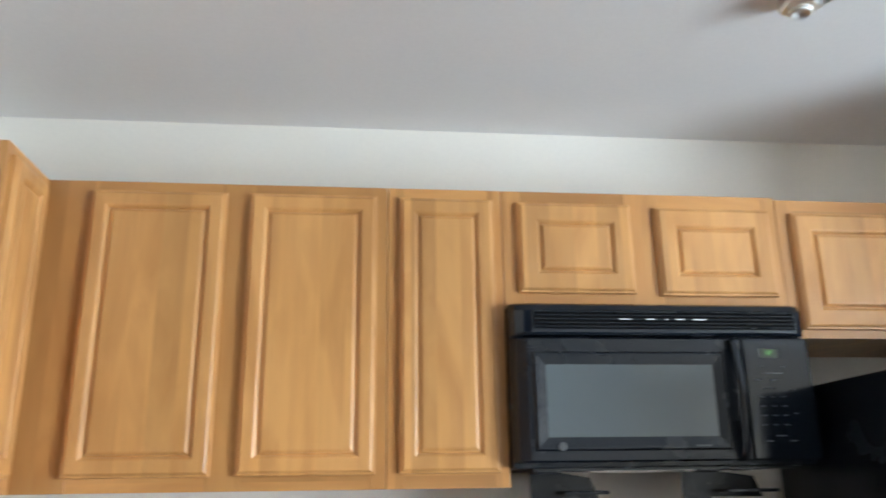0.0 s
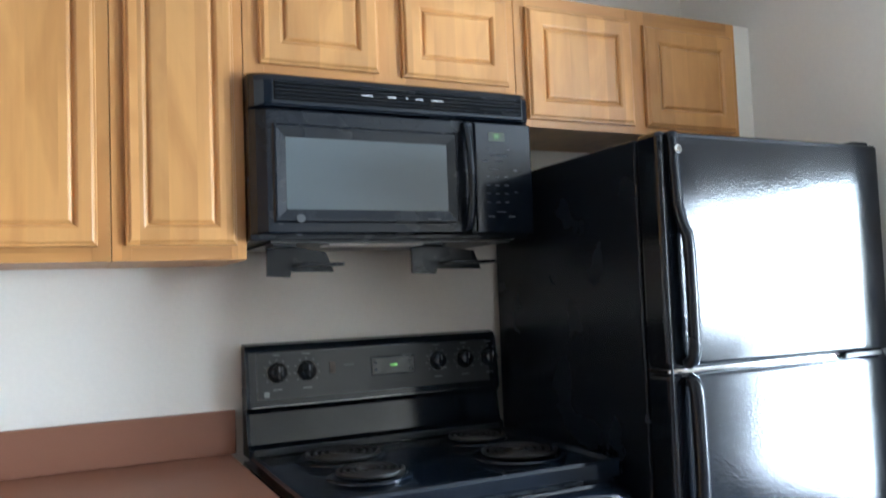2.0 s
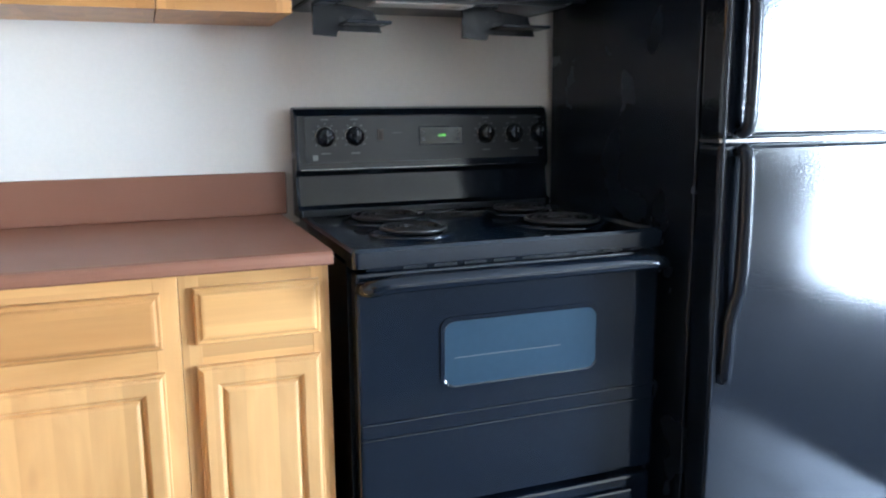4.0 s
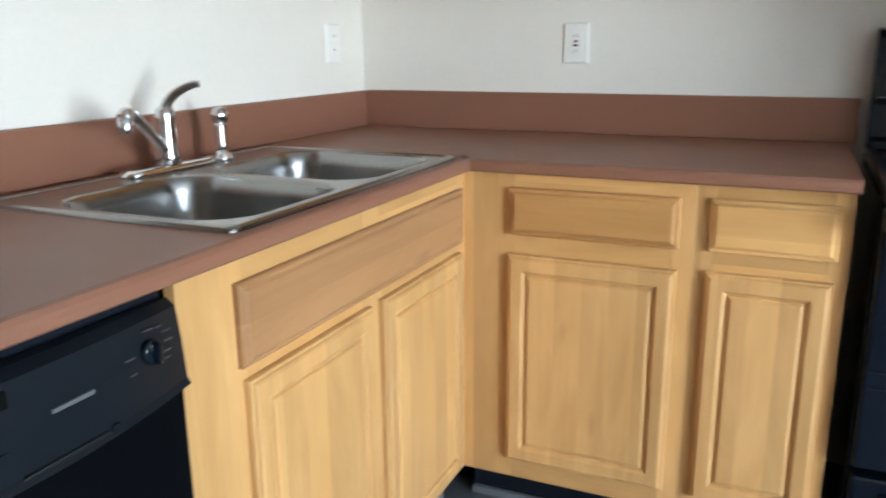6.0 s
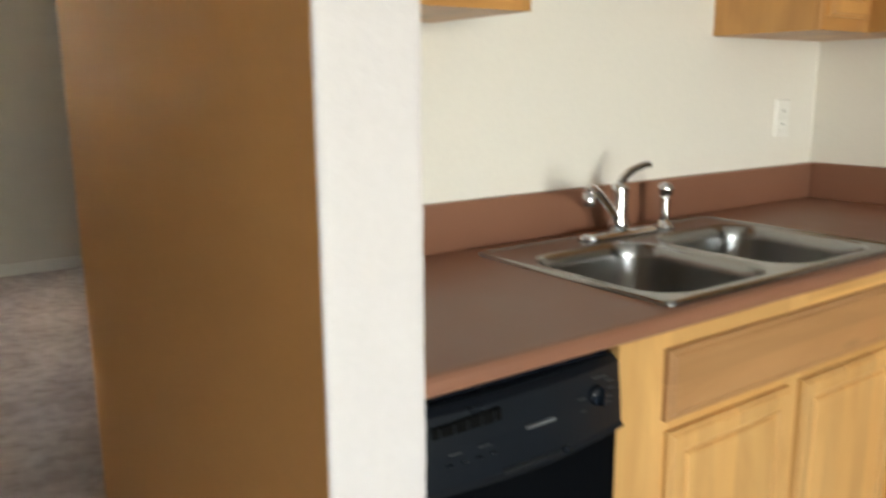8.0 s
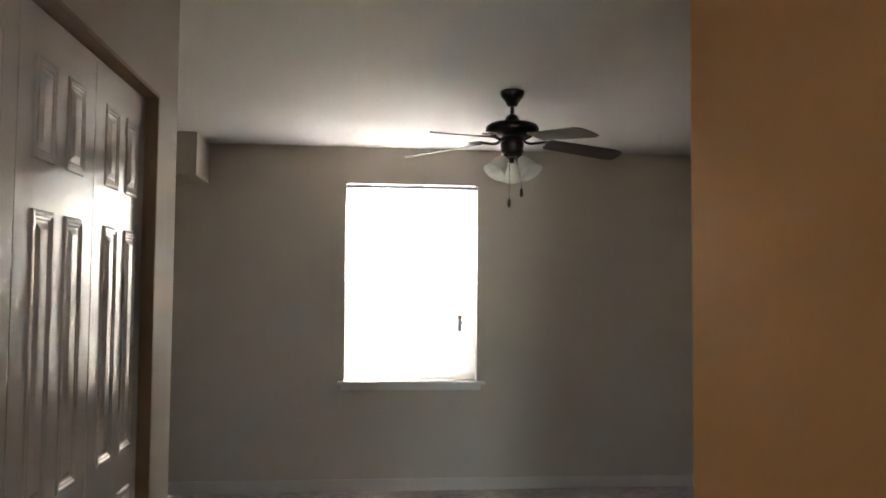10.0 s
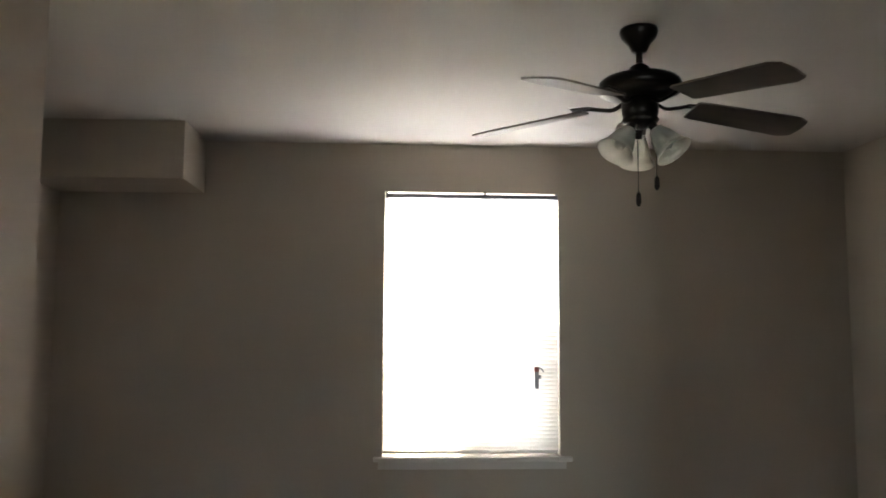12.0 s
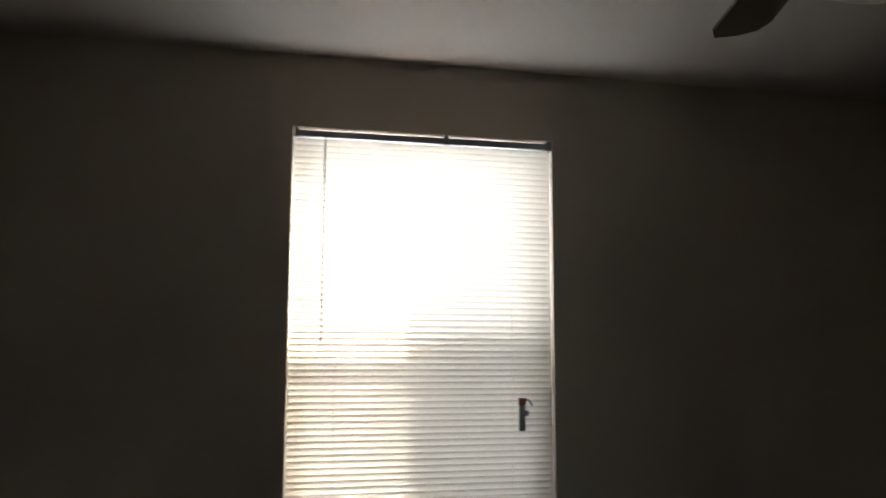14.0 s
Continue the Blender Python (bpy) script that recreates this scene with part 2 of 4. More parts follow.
# darkened copy of CEILING: the room's dimness is put into the base colour
ROOM_CEILING = surface("darkened_ceiling_paint", (0.50, 0.465, 0.425), 0.75, fine=80, fine_amt=0.02, coarse=1, coarse_amt=0.03, bump=0.12, bump_scale=100, bump_dist=0.001)
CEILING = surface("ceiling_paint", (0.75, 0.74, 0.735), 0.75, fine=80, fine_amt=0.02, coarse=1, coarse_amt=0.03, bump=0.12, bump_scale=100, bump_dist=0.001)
TRIM = surface("white_trim_paint", (0.66, 0.63, 0.585), 0.35, fine=120, fine_amt=0.02, coarse=3, coarse_amt=0.04, bump=0.03)
DOOR_PAINT = surface("white_door_paint", (0.62, 0.60, 0.57), 0.16, fine=160, fine_amt=0.02, coarse=3, coarse_amt=0.04, bump=0.12, bump_scale=220)
JAMB_PAINT = surface("brown_jamb_paint", (0.30, 0.20, 0.13), 0.5, fine=120, fine_amt=0.03, coarse=3, coarse_amt=0.08, bump=0.05)
PLASTIC = surface("white_plastic", (0.78, 0.76, 0.72), 0.3, fine=200, fine_amt=0.01, coarse=9, coarse_amt=0.03, bump=0.01)
SLOT = surface("dark_slot", (0.05, 0.035, 0.03), 0.6, bump=0.0)
SLATE = surface("slate_tile", (0.085, 0.085, 0.092), 0.4, fine=40, fine_amt=0.12, coarse=9, coarse_amt=0.45, bump=0.25, bump_scale=30, bump_dist=0.002)
GROUT = surface("grout", (0.20, 0.19, 0.18), 0.85, fine=200, fine_amt=0.1, coarse=6, coarse_amt=0.2, bump=0.2)
DINING_FLOOR = surface("dark_dining_carpet", (0.055, 0.050, 0.047), 0.9, fine=120, fine_amt=0.12, coarse=4, coarse_amt=0.25, bump=0.3, bump_scale=160, spec=0.1)
DW_BLACK = surface("dishwasher_black", (0.002, 0.0026, 0.0036), 0.24, fine=300, fine_amt=0.05, coarse=5, coarse_amt=0.15, bump=0.0, rough_var=0.03, spec=0.13)
BASEBOARD = surface("greige_baseboard_paint", (0.56, 0.51, 0.45), 0.45, fine=120, fine_amt=0.02, coarse=3, coarse_amt=0.05, bump=0.03)
CARPET = carpet_material()
BRONZE = surface("dark_bronze", (0.030, 0.024, 0.020), 0.32, metal=0.7, fine=200, fine_amt=0.08, coarse=8, coarse_amt=0.2, bump=0.03)
BLADE = wood("walnut_blade", (0.13, 0.10, 0.082), (0.07, 0.054, 0.045), grain="x", stave=0.3, rough=0.4)
FROST = sheer("frosted_glass", (0.90, 0.88, 0.82), 0.55, 0.25)
SLAT = sheer("blind_slat", (0.86, 0.83, 0.78), 0.50, 0.45)
VINYL = surface("window_vinyl", (0.80, 0.80, 0.79), 0.35, fine=200, fine_amt=0.02, coarse=5, coarse_amt=0.03, bump=0.01)
GLASS = clear_glass("window_glass")
MARK_MID = surface("printed_mid_grey", (0.12, 0.125, 0.13), 0.5, bump=0.0)
MARK = surface("printed_grey", (0.20, 0.205, 0.21), 0.5, bump=0.0)
GREEN = glow("green_digits", (0.25, 1.0, 0.12), 0.016)
MARK_DIM = surface("printed_dark_grey", (0.055, 0.058, 0.062), 0.5, bump=0.0)
SHOE = surface("grey_shoe_paint", (0.13, 0.135, 0.145), 0.5, bump=0.03)
LCD = surface("display_window", (0.02, 0.024, 0.02), 0.15, bump=0.0)
RED = surface("reddish_plastic", (0.30, 0.09, 0.08), 0.4, bump=0.0)
GREY = surface("grey_plastic", (0.30, 0.29, 0.31), 0.45, bump=0.0)


# ---- mesh helpers ----
def thing(name, label, category, at=(0, 0, 0), rz=0.0, group="", kind=""):
    ob = new(name)
    ob.empty_display_size = 0.1
    ob.matrix_world = pose(*at, 0, 0, rz)
    return tagged(ob, label, category, group, kind)


def part(name, bm, material, parent=None, label="", smooth=False):
    bmesh.ops.recalc_face_normals(bm, faces=bm.faces)
    me = bpy.data.meshes.new(name)
    bm.to_mesh(me)
    bm.free()
    me.materials.append(material)
    if smooth:
        me.shade_smooth()
    ob = new(name, me)
    if parent is not None:
        ob.parent = parent
    if label:
        tagged(ob, label)
    return ob


def setting(name, bm, material, label, category):
    return tagged(part(name, bm, material), label, category, kind="structure")


def add_box(bm, x0, x1, y0, y1, z0, z1, bevel=0.0, segments=2):
    m = Matrix.LocRotScale(((x0 + x1) / 2, (y0 + y1) / 2, (z0 + z1) / 2), None, (abs(x1 - x0), abs(y1 - y0), abs(z1 - z0)))
    made = bmesh.ops.create_cube(bm, size=1, matrix=m)
    if bevel:
        edges = list({e for v in made["verts"] for e in v.link_edges})
        bmesh.ops.bevel(bm, geom=edges, offset=bevel, segments=segments, affect="EDGES", profile=0.5)
    return bm


def box(x0, x1, y0, y1, z0, z1, bevel=0.0, segments=2):
    return add_box(bmesh.new(), x0, x1, y0, y1, z0, z1, bevel, segments)


def add_ring_stack(bm, loops, cap_start=True, cap_end=True, closed=True):
    """Loops of points, all of one length, joined by faces."""
    rings = [[bm.verts.new(p) for p in loop] for loop in loops]
    n = len(rings[0])
    for a, b in zip(rings, rings[1:]):
        for i in range(n if closed else n - 1):
            j = (i + 1) % n
            bm.faces.new((a[i], a[j], b[j], b[i]))
    if cap_start:
        bm.faces.new(rings[0][::-1])
    if cap_end:
        bm.faces.new(rings[-1])
    return bm


def add_lathe(bm, profile, at=(0, 0, 0), turn=None, n=24, cap=True):
    """profile: (radius, height) up the local z axis."""
    m = Matrix.Translation(at) @ (turn.to_4x4() if turn else Matrix())
    loops = [[m @ Vector((r * math.cos(k * math.tau / n), r * math.sin(k * math.tau / n), h)) for k in range(n)] for r, h in profile]
    return add_ring_stack(bm, loops, cap, cap)


def lathe(profile, at=(0, 0, 0), turn=None, n=24, cap=True):
    return add_lathe(bmesh.new(), profile, at, turn, n, cap)


def facing(way):
    return Vector(way).to_track_quat("Z", "Y").to_matrix()


def add_tube(bm, points, radii, n=12, flat=1.0):
    points = [Vector(p) for p in points]
    if not isinstance(radii, (list, tuple)):
        radii = [radii] * len(points)
    loops = []
    side = None
    for i, p in enumerate(points):
        d = (points[min(i + 1, len(points) - 1)] - points[max(i - 1, 0)]).normalized()
        if side is None:
            side = d.orthogonal().normalized()
        side = (side - d * side.dot(d)).normalized()
        up = d.cross(side)
        loops.append([p + radii[i] * (math.cos(k * math.tau / n) * side + flat * math.sin(k * math.tau / n) * up) for k in range(n)])
    return add_ring_stack(bm, loops)


def tube(points, radii, n=12, flat=1.0):
    return add_tube(bmesh.new(), points, radii, n, flat)


def smooth_path(points, steps=6):
    """A soft curve through the points."""
    p = [Vector(q) for q in points]
    p = [2 * p[0] - p[1]] + p + [2 * p[-1] - p[-2]]
    out = []
    for i in range(1, len(p) - 2):
        for s in range(steps):
            t = s / steps
            out.append(0.5 * (2 * p[i] + (p[i + 1] - p[i - 1]) * t + (2 * p[i - 1] - 5 * p[i] + 4 * p[i + 1] - p[i + 2]) * t * t
                              + (3 * p[i] - p[i - 1] - 3 * p[i + 1] + p[i + 2]) * t ** 3))
    return out + [p[-2]]


def rounded(x0, x1, y0, y1, r, z, k=6):
    out = []
    for cx, cy, a in ((x1 - r, y1 - r, 0), (x0 + r, y1 - r, 90), (x0 + r, y0 + r, 180), (x1 - r, y0 + r, 270)):
        for i in range(k + 1):
            b = radians(a + 90 * i / k)
            out.append(Vector((cx + r * math.cos(b), cy + r * math.sin(b), z)))
    return out


def prism(outline, y0, y1):
    """A flat outline in (x, z), with the depth y0 to y1."""
    return add_ring_stack(bmesh.new(), [[(x, y, z) for x, z in outline] for y in (y0, y1)])


def text_part(name, words, size, material, parent, at, turn):
    cu = bpy.data.curves.new(name, "FONT")
    cu.body, cu.size, cu.extrude, cu.align_x, cu.align_y = words, size, 0.0003, "CENTER", "CENTER"
    tmp = new(name + "_curve", cu)
    me = bpy.data.meshes.new_from_object(tmp.evaluated_get(bpy.context.evaluated_depsgraph_get()))
    bpy.data.objects.remove(tmp)
    me.materials.clear()
    me.materials.append(material)
    ob = new(name, me)
    ob.parent = parent
    ob.matrix_local = pose(*at, *turn)
    return ob


def panel_door(w, h, t=0.019, rail=0.036):
    """A door with a routed edge, a beaded groove and a raised field; its back lies in y = 0 and its face looks along -y, x and z from 0."""
    prof = [(0, 0), (0, t - 0.010), (0.0015, t - 0.0065), (0.0055, t - 0.006), (0.0075, t - 0.0025), (0.0115, t), (rail, t), (rail + 0.0025, t - 0.0012),
            (rail + 0.006, t - 0.0035), (rail + 0.009, t - 0.0085), (rail + 0.0125, t - 0.0085), (rail + 0.0145, t - 0.0045), (rail + 0.018, t - 0.0025), (rail + 0.021, t - 0.0016)]
    return add_ring_stack(bmesh.new(), [[(i, -y, i), (w - i, -y, i), (w - i, -y, h - i), (i, -y, h - i)] for i, y in prof])


def slab_front(w, h, thick=0.019):
    """A plain drawer front with a routed outer edge."""
    prof = [(0, 0), (0, thick - 0.009), (0.003, thick - 0.006), (0.008, thick - 0.006), (0.013, thick - 0.001), (0.018, thick)]
    return add_ring_stack(bmesh.new(), [[(i, -y, i), (w - i, -y, i), (w - i, -y, h - i), (i, -y, h - i)] for i, y in prof])


def moved(bm, x, y, z):
    bmesh.ops.translate(bm, verts=bm.verts, vec=(x, y, z))
    return bm


# ---- setting ----
H = 2.455
BACK, SINK_X, RIGHT, WIN_X = 0.0, 0.0, 3.075, -4.697
K_FACE, TAN_FACE, WING_END, TAN_END = -2.004, -2.132, 0.704, -0.520
HALL_Y, HALL_END, ROOM_L, ROOM_R = -3.44, -1.768, -4.645, -0.333
T = 0.12

setting("wall_kitchen_back", box(-T, RIGHT + T, 0, T, 0, H), WALL, "off-white painted kitchen wall behind the range", "wall")
setting("wall_kitchen_sink", box(-T, 0, K_FACE, 0, 0, H), WALL, "off-white painted kitchen wall behind the sink", "wall")
setting("wall_kitchen_side", box(RIGHT, RIGHT + T, -0.95, 0, 0, H), WALL, "off-white painted wall beside the refrigerator", "wall")
# stub wall: plain core, tan face towards the hall, white textured end
setting("wall_stub_core", box(TAN_END, WING_END - 0.006, TAN_FACE + 0.006, K_FACE, 0, H), WALL, "off-white stub wall beside the dishwasher", "wall")
setting("wall_stub_tan_face", box(TAN_END, WING_END - 0.006, TAN_FACE, TAN_FACE + 0.006, 0, H), WALL_TAN, "tan brown painted face of the stub wall", "wall")


def stub_end():
    bm = bmesh.new()
    rows = 120
    loops = []
    for i in range(rows + 1):
        z = H * i / rows
        j = 0.0016 * noise.noise((0.0, 3.1, z * 9)) + 0.0009 * noise.noise((4.0, 3.1, z * 31))
        k = 0.0020 * noise.noise((9.0, 1.1, z * 11)) + 0.0012 * noise.noise((2.0, 7.1, z * 35))
        r = 0.008
        loops.append([(WING_END - 0.006, TAN_FACE + 0.0, z), (WING_END - r * 0.3, TAN_FACE + 0.0015 + j, z), (WING_END, TAN_FACE + r + j, z), (WING_END, (TAN_FACE + K_FACE) / 2, z),
                      (WING_END, K_FACE - r + k, z), (WING_END - r * 0.3, K_FACE - 0.0015 + k, z), (WING_END - 0.006, K_FACE, z)])
    return add_ring_stack(bm, loops)


setting("wall_stub_end", stub_end(), WALL_END, "white end of the stub wall with a rough plaster edge", "wall")
setting("wall_room_inner", box(TAN_END, TAN_END + T, ROOM_R, TAN_FACE + 0.14, 0, H), WALL_GREY, "greige painted wall closing the room", "wall")
setting("wall_room_north", box(WIN_X - T, TAN_END + T, ROOM_R, ROOM_R + T, 0, H), WALL_GREY, "greige painted side wall of the carpeted room", "wall")
# window wall with its opening
WY0, WY1, WZ0, WZ1 = -2.916, -1.963, 0.775, 2.194


def wall_with_hole(x0, x1, y0, y1, hy0, hy1, hz0, hz1):
    bm = bmesh.new()
    add_box(bm, x0, x1, y0, hy0, 0, H)
    add_box(bm, x0, x1, hy1, y1, 0, H)
    if hz0 > 0:
        add_box(bm, x0, x1, hy0, hy1, 0, hz0)
    add_box(bm, x0, x1, hy0, hy1, hz1, H)
    return bm


setting("wall_window", wall_with_hole(WIN_X - 0.16, WIN_X, ROOM_L - T, ROOM_R + T, WY0, WY1, WZ0, WZ1), WALL_GREY, "greige painted wall round the window", "wall")
setting("wall_room_south", box(WIN_X, HALL_END - T, ROOM_L - T, ROOM_L, 0, H), WALL_GREY, "greige painted far side wall of the carpeted room", "wall")
setting("wall_hall_return", box(HALL_END, HALL_END + T, ROOM_L, HALL_Y - T, 0, H), WALL_GREY, "greige painted end of the closet wall", "wall")
# closet wall with the bifold opening
DX0, DX1, DZ = -1.53, 0.32, 2.04


def closet_wall():
    bm = bmesh.new()
    add_box(bm, HALL_END, DX0, HALL_Y - T, HALL_Y, 0, H)
    add_box(bm, DX1, 1.6, HALL_Y - T, HALL_Y, 0, H)
    add_box(bm, DX0, DX1, HALL_Y - T, HALL_Y, DZ, H)
    return bm


setting("wall_hall", closet_wall(), WALL_GREY, "greige painted hall wall with a closet opening", "wall")
setting("wall_closet_back", box(HALL_END + T, 1.6, HALL_Y - 0.75, HALL_Y - 0.65, 0, H), WALL_GREY, "plain wall at the back of the closet", "wall")
setting("wall_dining_south", box(1.72, 5.32, -4.72, -4.60, 0, H), WALL_GREY, "greige wall of the dining area", "wall")
# never in view: added to keep patio daylight out of hall and room
setting("wall_dining_west", box(1.60, 1.72, -4.72, -2.55, 0, H), WALL_GREY, "unseen greige wall added to block patio light from the hall", "wall")
dining_bm = wall_with_hole(5.2, 5.32, -3.38, 0.12, -3.29, -2.35, 0.03, 1.87)
add_box(dining_bm, 5.2, 5.32, -4.60, -3.87, 0, H)
add_box(dining_bm, 5.2, 5.32, -3.87, -3.38, 0, 0.98)
add_box(dining_bm, 5.2, 5.32, -3.87, -3.38, 1.87, H)
setting("wall_dining_window", dining_bm, WALL_GREY, "greige wall round a patio door and a side window", "wall")
setting("wall_dining_north", box(RIGHT + T, 5.2, 0, T, 0, H), WALL_GREY, "greige wall of the dining area", "wall")
setting("ceiling_kitchen", box(TAN_END, 5.32, -4.82, 0.12, H, H + 0.1), CEILING, "matt white painted ceiling", "ceiling")
# room part in the darkened copy, to tone down the glow near the window
setting("ceiling_room", box(WIN_X - 0.16, TAN_END, -4.82, 0.12, H, H + 0.1), ROOM_CEILING, "matt ceiling of the carpeted room, shade put into its colour", "ceiling")
setting("soffit", box(WIN_X, -4.27, ROOM_L, -3.885, 2.168, H, 0.004), WALL_GREY, "greige boxed soffit under the ceiling", "soffit")
setting("ground", box(-60, 60, -60, 60, -0.5, -0.06), surface("dry_grass", (0.10, 0.12, 0.06), 0.9, fine=20, fine_amt=0.1, coarse=1, coarse_amt=0.3), "flat ground outside the building", "ground")
setting("floor_carpet", box(WIN_X - 0.16, 1.6, -4.82, TAN_FACE + 0.0, -0.05, 0.0), CARPET, "mottled beige carpet", "carpet")
setting("floor_carpet_bay", box(WIN_X - 0.16, TAN_END, TAN_FACE, ROOM_R + T, -0.05, 0.0), CARPET, "mottled beige carpet", "carpet")
kitchen_floor = setting("floor_kitchen", box(TAN_END, RIGHT + T, TAN_FACE, T, -0.05, -0.004), GROUT, "dark grouted kitchen floor", "floor")
setting("floor_dining", box(1.6, RIGHT + T, -4.72, TAN_FACE, -0.05, -0.002), DINING_FLOOR, "dark carpeted floor of the dining area", "floor")
setting("floor_dining_far", box(RIGHT + T, 5.32, -4.72, T, -0.05, -0.002), DINING_FLOOR, "dark carpeted floor of the dining area", "floor")


def baseboard(name, x0, x1, y0, y1):
    setting(name, box(x0, x1, y0, y1, 0, 0.085, 0.004), BASEBOARD, "greige painted baseboard", "baseboard")


baseboard("baseboard_window", WIN_X, WIN_X + 0.014, ROOM_L + 0.014, ROOM_R - 0.014)
baseboard("baseboard_north", WIN_X, TAN_END, ROOM_R - 0.014, ROOM_R)
baseboard("baseboard_south", WIN_X, HALL_END, ROOM_L, ROOM_L + 0.014)

# ---- closet bifold door ----
JD = 0.062
setting("closet_jamb", box(DX0, DX0 + 0.012, HALL_Y - T, HALL_Y, 0, DZ - 0.012), JAMB_PAINT, "brown painted closet jamb", "jamb")
setting("closet_head", box(DX0, DX1, HALL_Y - T, HALL_Y, DZ - 0.012, DZ), JAMB_PAINT, "brown painted closet head", "jamb")


def bifold_leaf(name, x0, x1, rz):
    w = x1 - x0
    ob = thing(name, "glossy white six-panel bifold closet door leaf, closed", "door", (x0, HALL_Y - JD, 0.012), rz, group="closet door leaves")
    part("slab", box(0, w, 0, 0.022, 0, DZ - 0.03), DOOR_PAINT, ob)
    st = w * 0.19
    pw = (w - 3 * st) / 2
    for i in range(2):
        for z0, z1 in ((0.19, 0.83), (0.96, 1.575), (1.70, 1.90)):
            x = st + i * (pw + st)
            prof = [(-0.010, 0.0002), (-0.008, 0.0045), (-0.003, 0.006), (0.001, 0.0055), (0.004, 0.0035), (0.009, 0.003), (0.012, 0.0005), (0.018, 0.0005), (0.030, 0.006), (0.034, 0.0065)]
            part("raised_panel", moved(add_ring_stack(bmesh.new(), [[(a, b, a), (pw - a, b, a), (pw - a, b, z1 - z0 - a), (a, b, z1 - z0 - a)] for a, b in prof], False), x, 0.022, z0), DOOR_PAINT, ob)
    return ob


LW = (DX1 - DX0 - 0.02) / 4
for k in range(4):
    bifold_leaf("door_leaf", DX0 + 0.014 + k * LW, DX0 + 0.010 + (k + 1) * LW, 0)


# ---- kitchen cabinets ----
def upper_cabinet(name, w, depth, z0, z1, doors, at, rz, label, rail=0.037):
    """doors: (x0, x1, z0, z1) in the cabinet's own axes."""
    ob = thing(name, label, "cabinet", at, rz, group="wall cabinets")
    part("body", box(0, w, -depth + 0.019, 0, z0, z1, 0.001), MAPLE, ob)
    zs = (min(d[2] for d in doors) + 0.012, max(d[3] for d in doors) - 0.012)
    edges = [0.0] + sorted(a for d in doors for a in (d[0] + 0.012, d[1] - 0.012)) + [w]
    for a, b in zip(edges[::2], edges[1::2]):
        part("stile", box(a, b, -depth, -depth + 0.018, z0, z1, 0.0008, 1), MAPLE_FRAME, ob)
    for a, b in zip(edges[1:-1:2], edges[2:-1:2]):
        for r0, r1 in ((z0, zs[0]), (zs[1], z1)):
            part("rail", box(a, b, -depth + 0.0006, -depth + 0.018, r0, r1), MAPLE_FRAME_H, ob)
    for d in doors:
        part("door", moved(panel_door(d[1] - d[0], d[3] - d[2], rail=rail), d[0], -depth, d[2]), MAPLE, ob, "raised-panel maple door")
    return ob


UD, UZ0, UZ1 = 0.311, 1.405, 2.145
upper_cabinet("wall_cabinet", 0.829, UD, UZ0, UZ1, [(0.107, 0.431, 1.437, 2.119), (0.487, 0.803, 1.438, 2.119)], (0.311, 0, 0), 0, "honey maple wall cabinet with two tall raised-panel doors")
upper_cabinet("wall_cabinet", 0.290, UD, UZ0, UZ1, [(0.028, 0.267, 1.439, 2.117)], (1.142, 0, 0), 0, "honey maple wall cabinet with one narrow door")
upper_cabinet("wall_cabinet", 0.744, UD, 1.840, UZ1, [(0.037, 0.340, 1.872, 2.112), (0.404, 0.720, 1.868, 2.106)], (1.434, 0, 0), 0, "short honey maple cabinet above the microwave", 0.048)
upper_cabinet("wall_cabinet", 0.825, UD, 1.762, UZ1 - 0.006, [(0.033, 0.400, 1.784, 2.100), (0.446, 0.803, 1.784, 2.094)], (2.180, 0, 0), 0, "short honey maple cabinet above the refrigerator", 0.048)
part("filler_strip", box(0, 0.068, -UD + 0.004, -UD + 0.02, 1.762, UZ1 - 0.006), WALL, thing("cabinet_filler", "narrow pale filler strip between cabinet and wall", "trim", (3.006, 0, 0)))
upper_cabinet("wall_cabinet", 0.545, UD, UZ0, UZ1, [(0.018, 0.205, 1.438, 2.118)], (0, -0.547, 0), 90, "honey maple corner wall cabinet beside the sink")
upper_cabinet("wall_cabinet", 0.500, UD, UZ0, UZ1, [(0.03, 0.471, 1.438, 2.118)], (0, -2.002, 0), 90, "honey maple wall cabinet above the dishwasher")

CT0, CT1 = 0.882, 0.910


def base_cabinet(name, w, depth, doors, fronts, at, rz, label, front_mat, top=CT0):
    ob = thing(name, label, "cabinet", at, rz, group="base cabinets")
    part("body", box(0, w, -depth + 0.019, -0.002, 0.11, top, 0.001), MAPLE_PALE, ob)
    part("toe_kick", box(0, w, -depth + 0.075, -depth + 0.093, 0, 0.11), BLACK_SATIN, ob, "dark toe kick")
    part("shoe_strip", box(0, w, -depth + 0.058, -depth + 0.0745, 0, 0.022, 0.004), SHOE, ob, "pale shoe strip")
    edges = [0.0] + sorted(a for d in doors for a in (d[0] + 0.012, d[1] - 0.012)) + [w]
    for a, b in zip(edges[::2], edges[1::2]):
        part("stile", box(a, b, -depth, -depth + 0.018, 0.11, CT0, 0.0008, 1), MAPLE_PALE, ob)
    for a, b in zip(edges[1:-1:2], edges[2:-1:2]):
        for z0, z1 in ((0.11, 0.172), (0.678, 0.745), (0.838, CT0)):
            part("rail", box(a, b, -depth + 0.0006, -depth + 0.018, z0, z1), MAPLE_PALE_H, ob)
    for d in doors:
        part("door", moved(panel_door(d[1] - d[0], d[3] - d[2]), d[0], -depth, d[2]), MAPLE_PALE, ob, "raised-panel maple door")
    for d in fronts:
        part("drawer_front", moved(slab_front(d[1] - d[0], d[3] - d[2]), d[0], -depth, d[2]), front_mat, ob)
    return ob


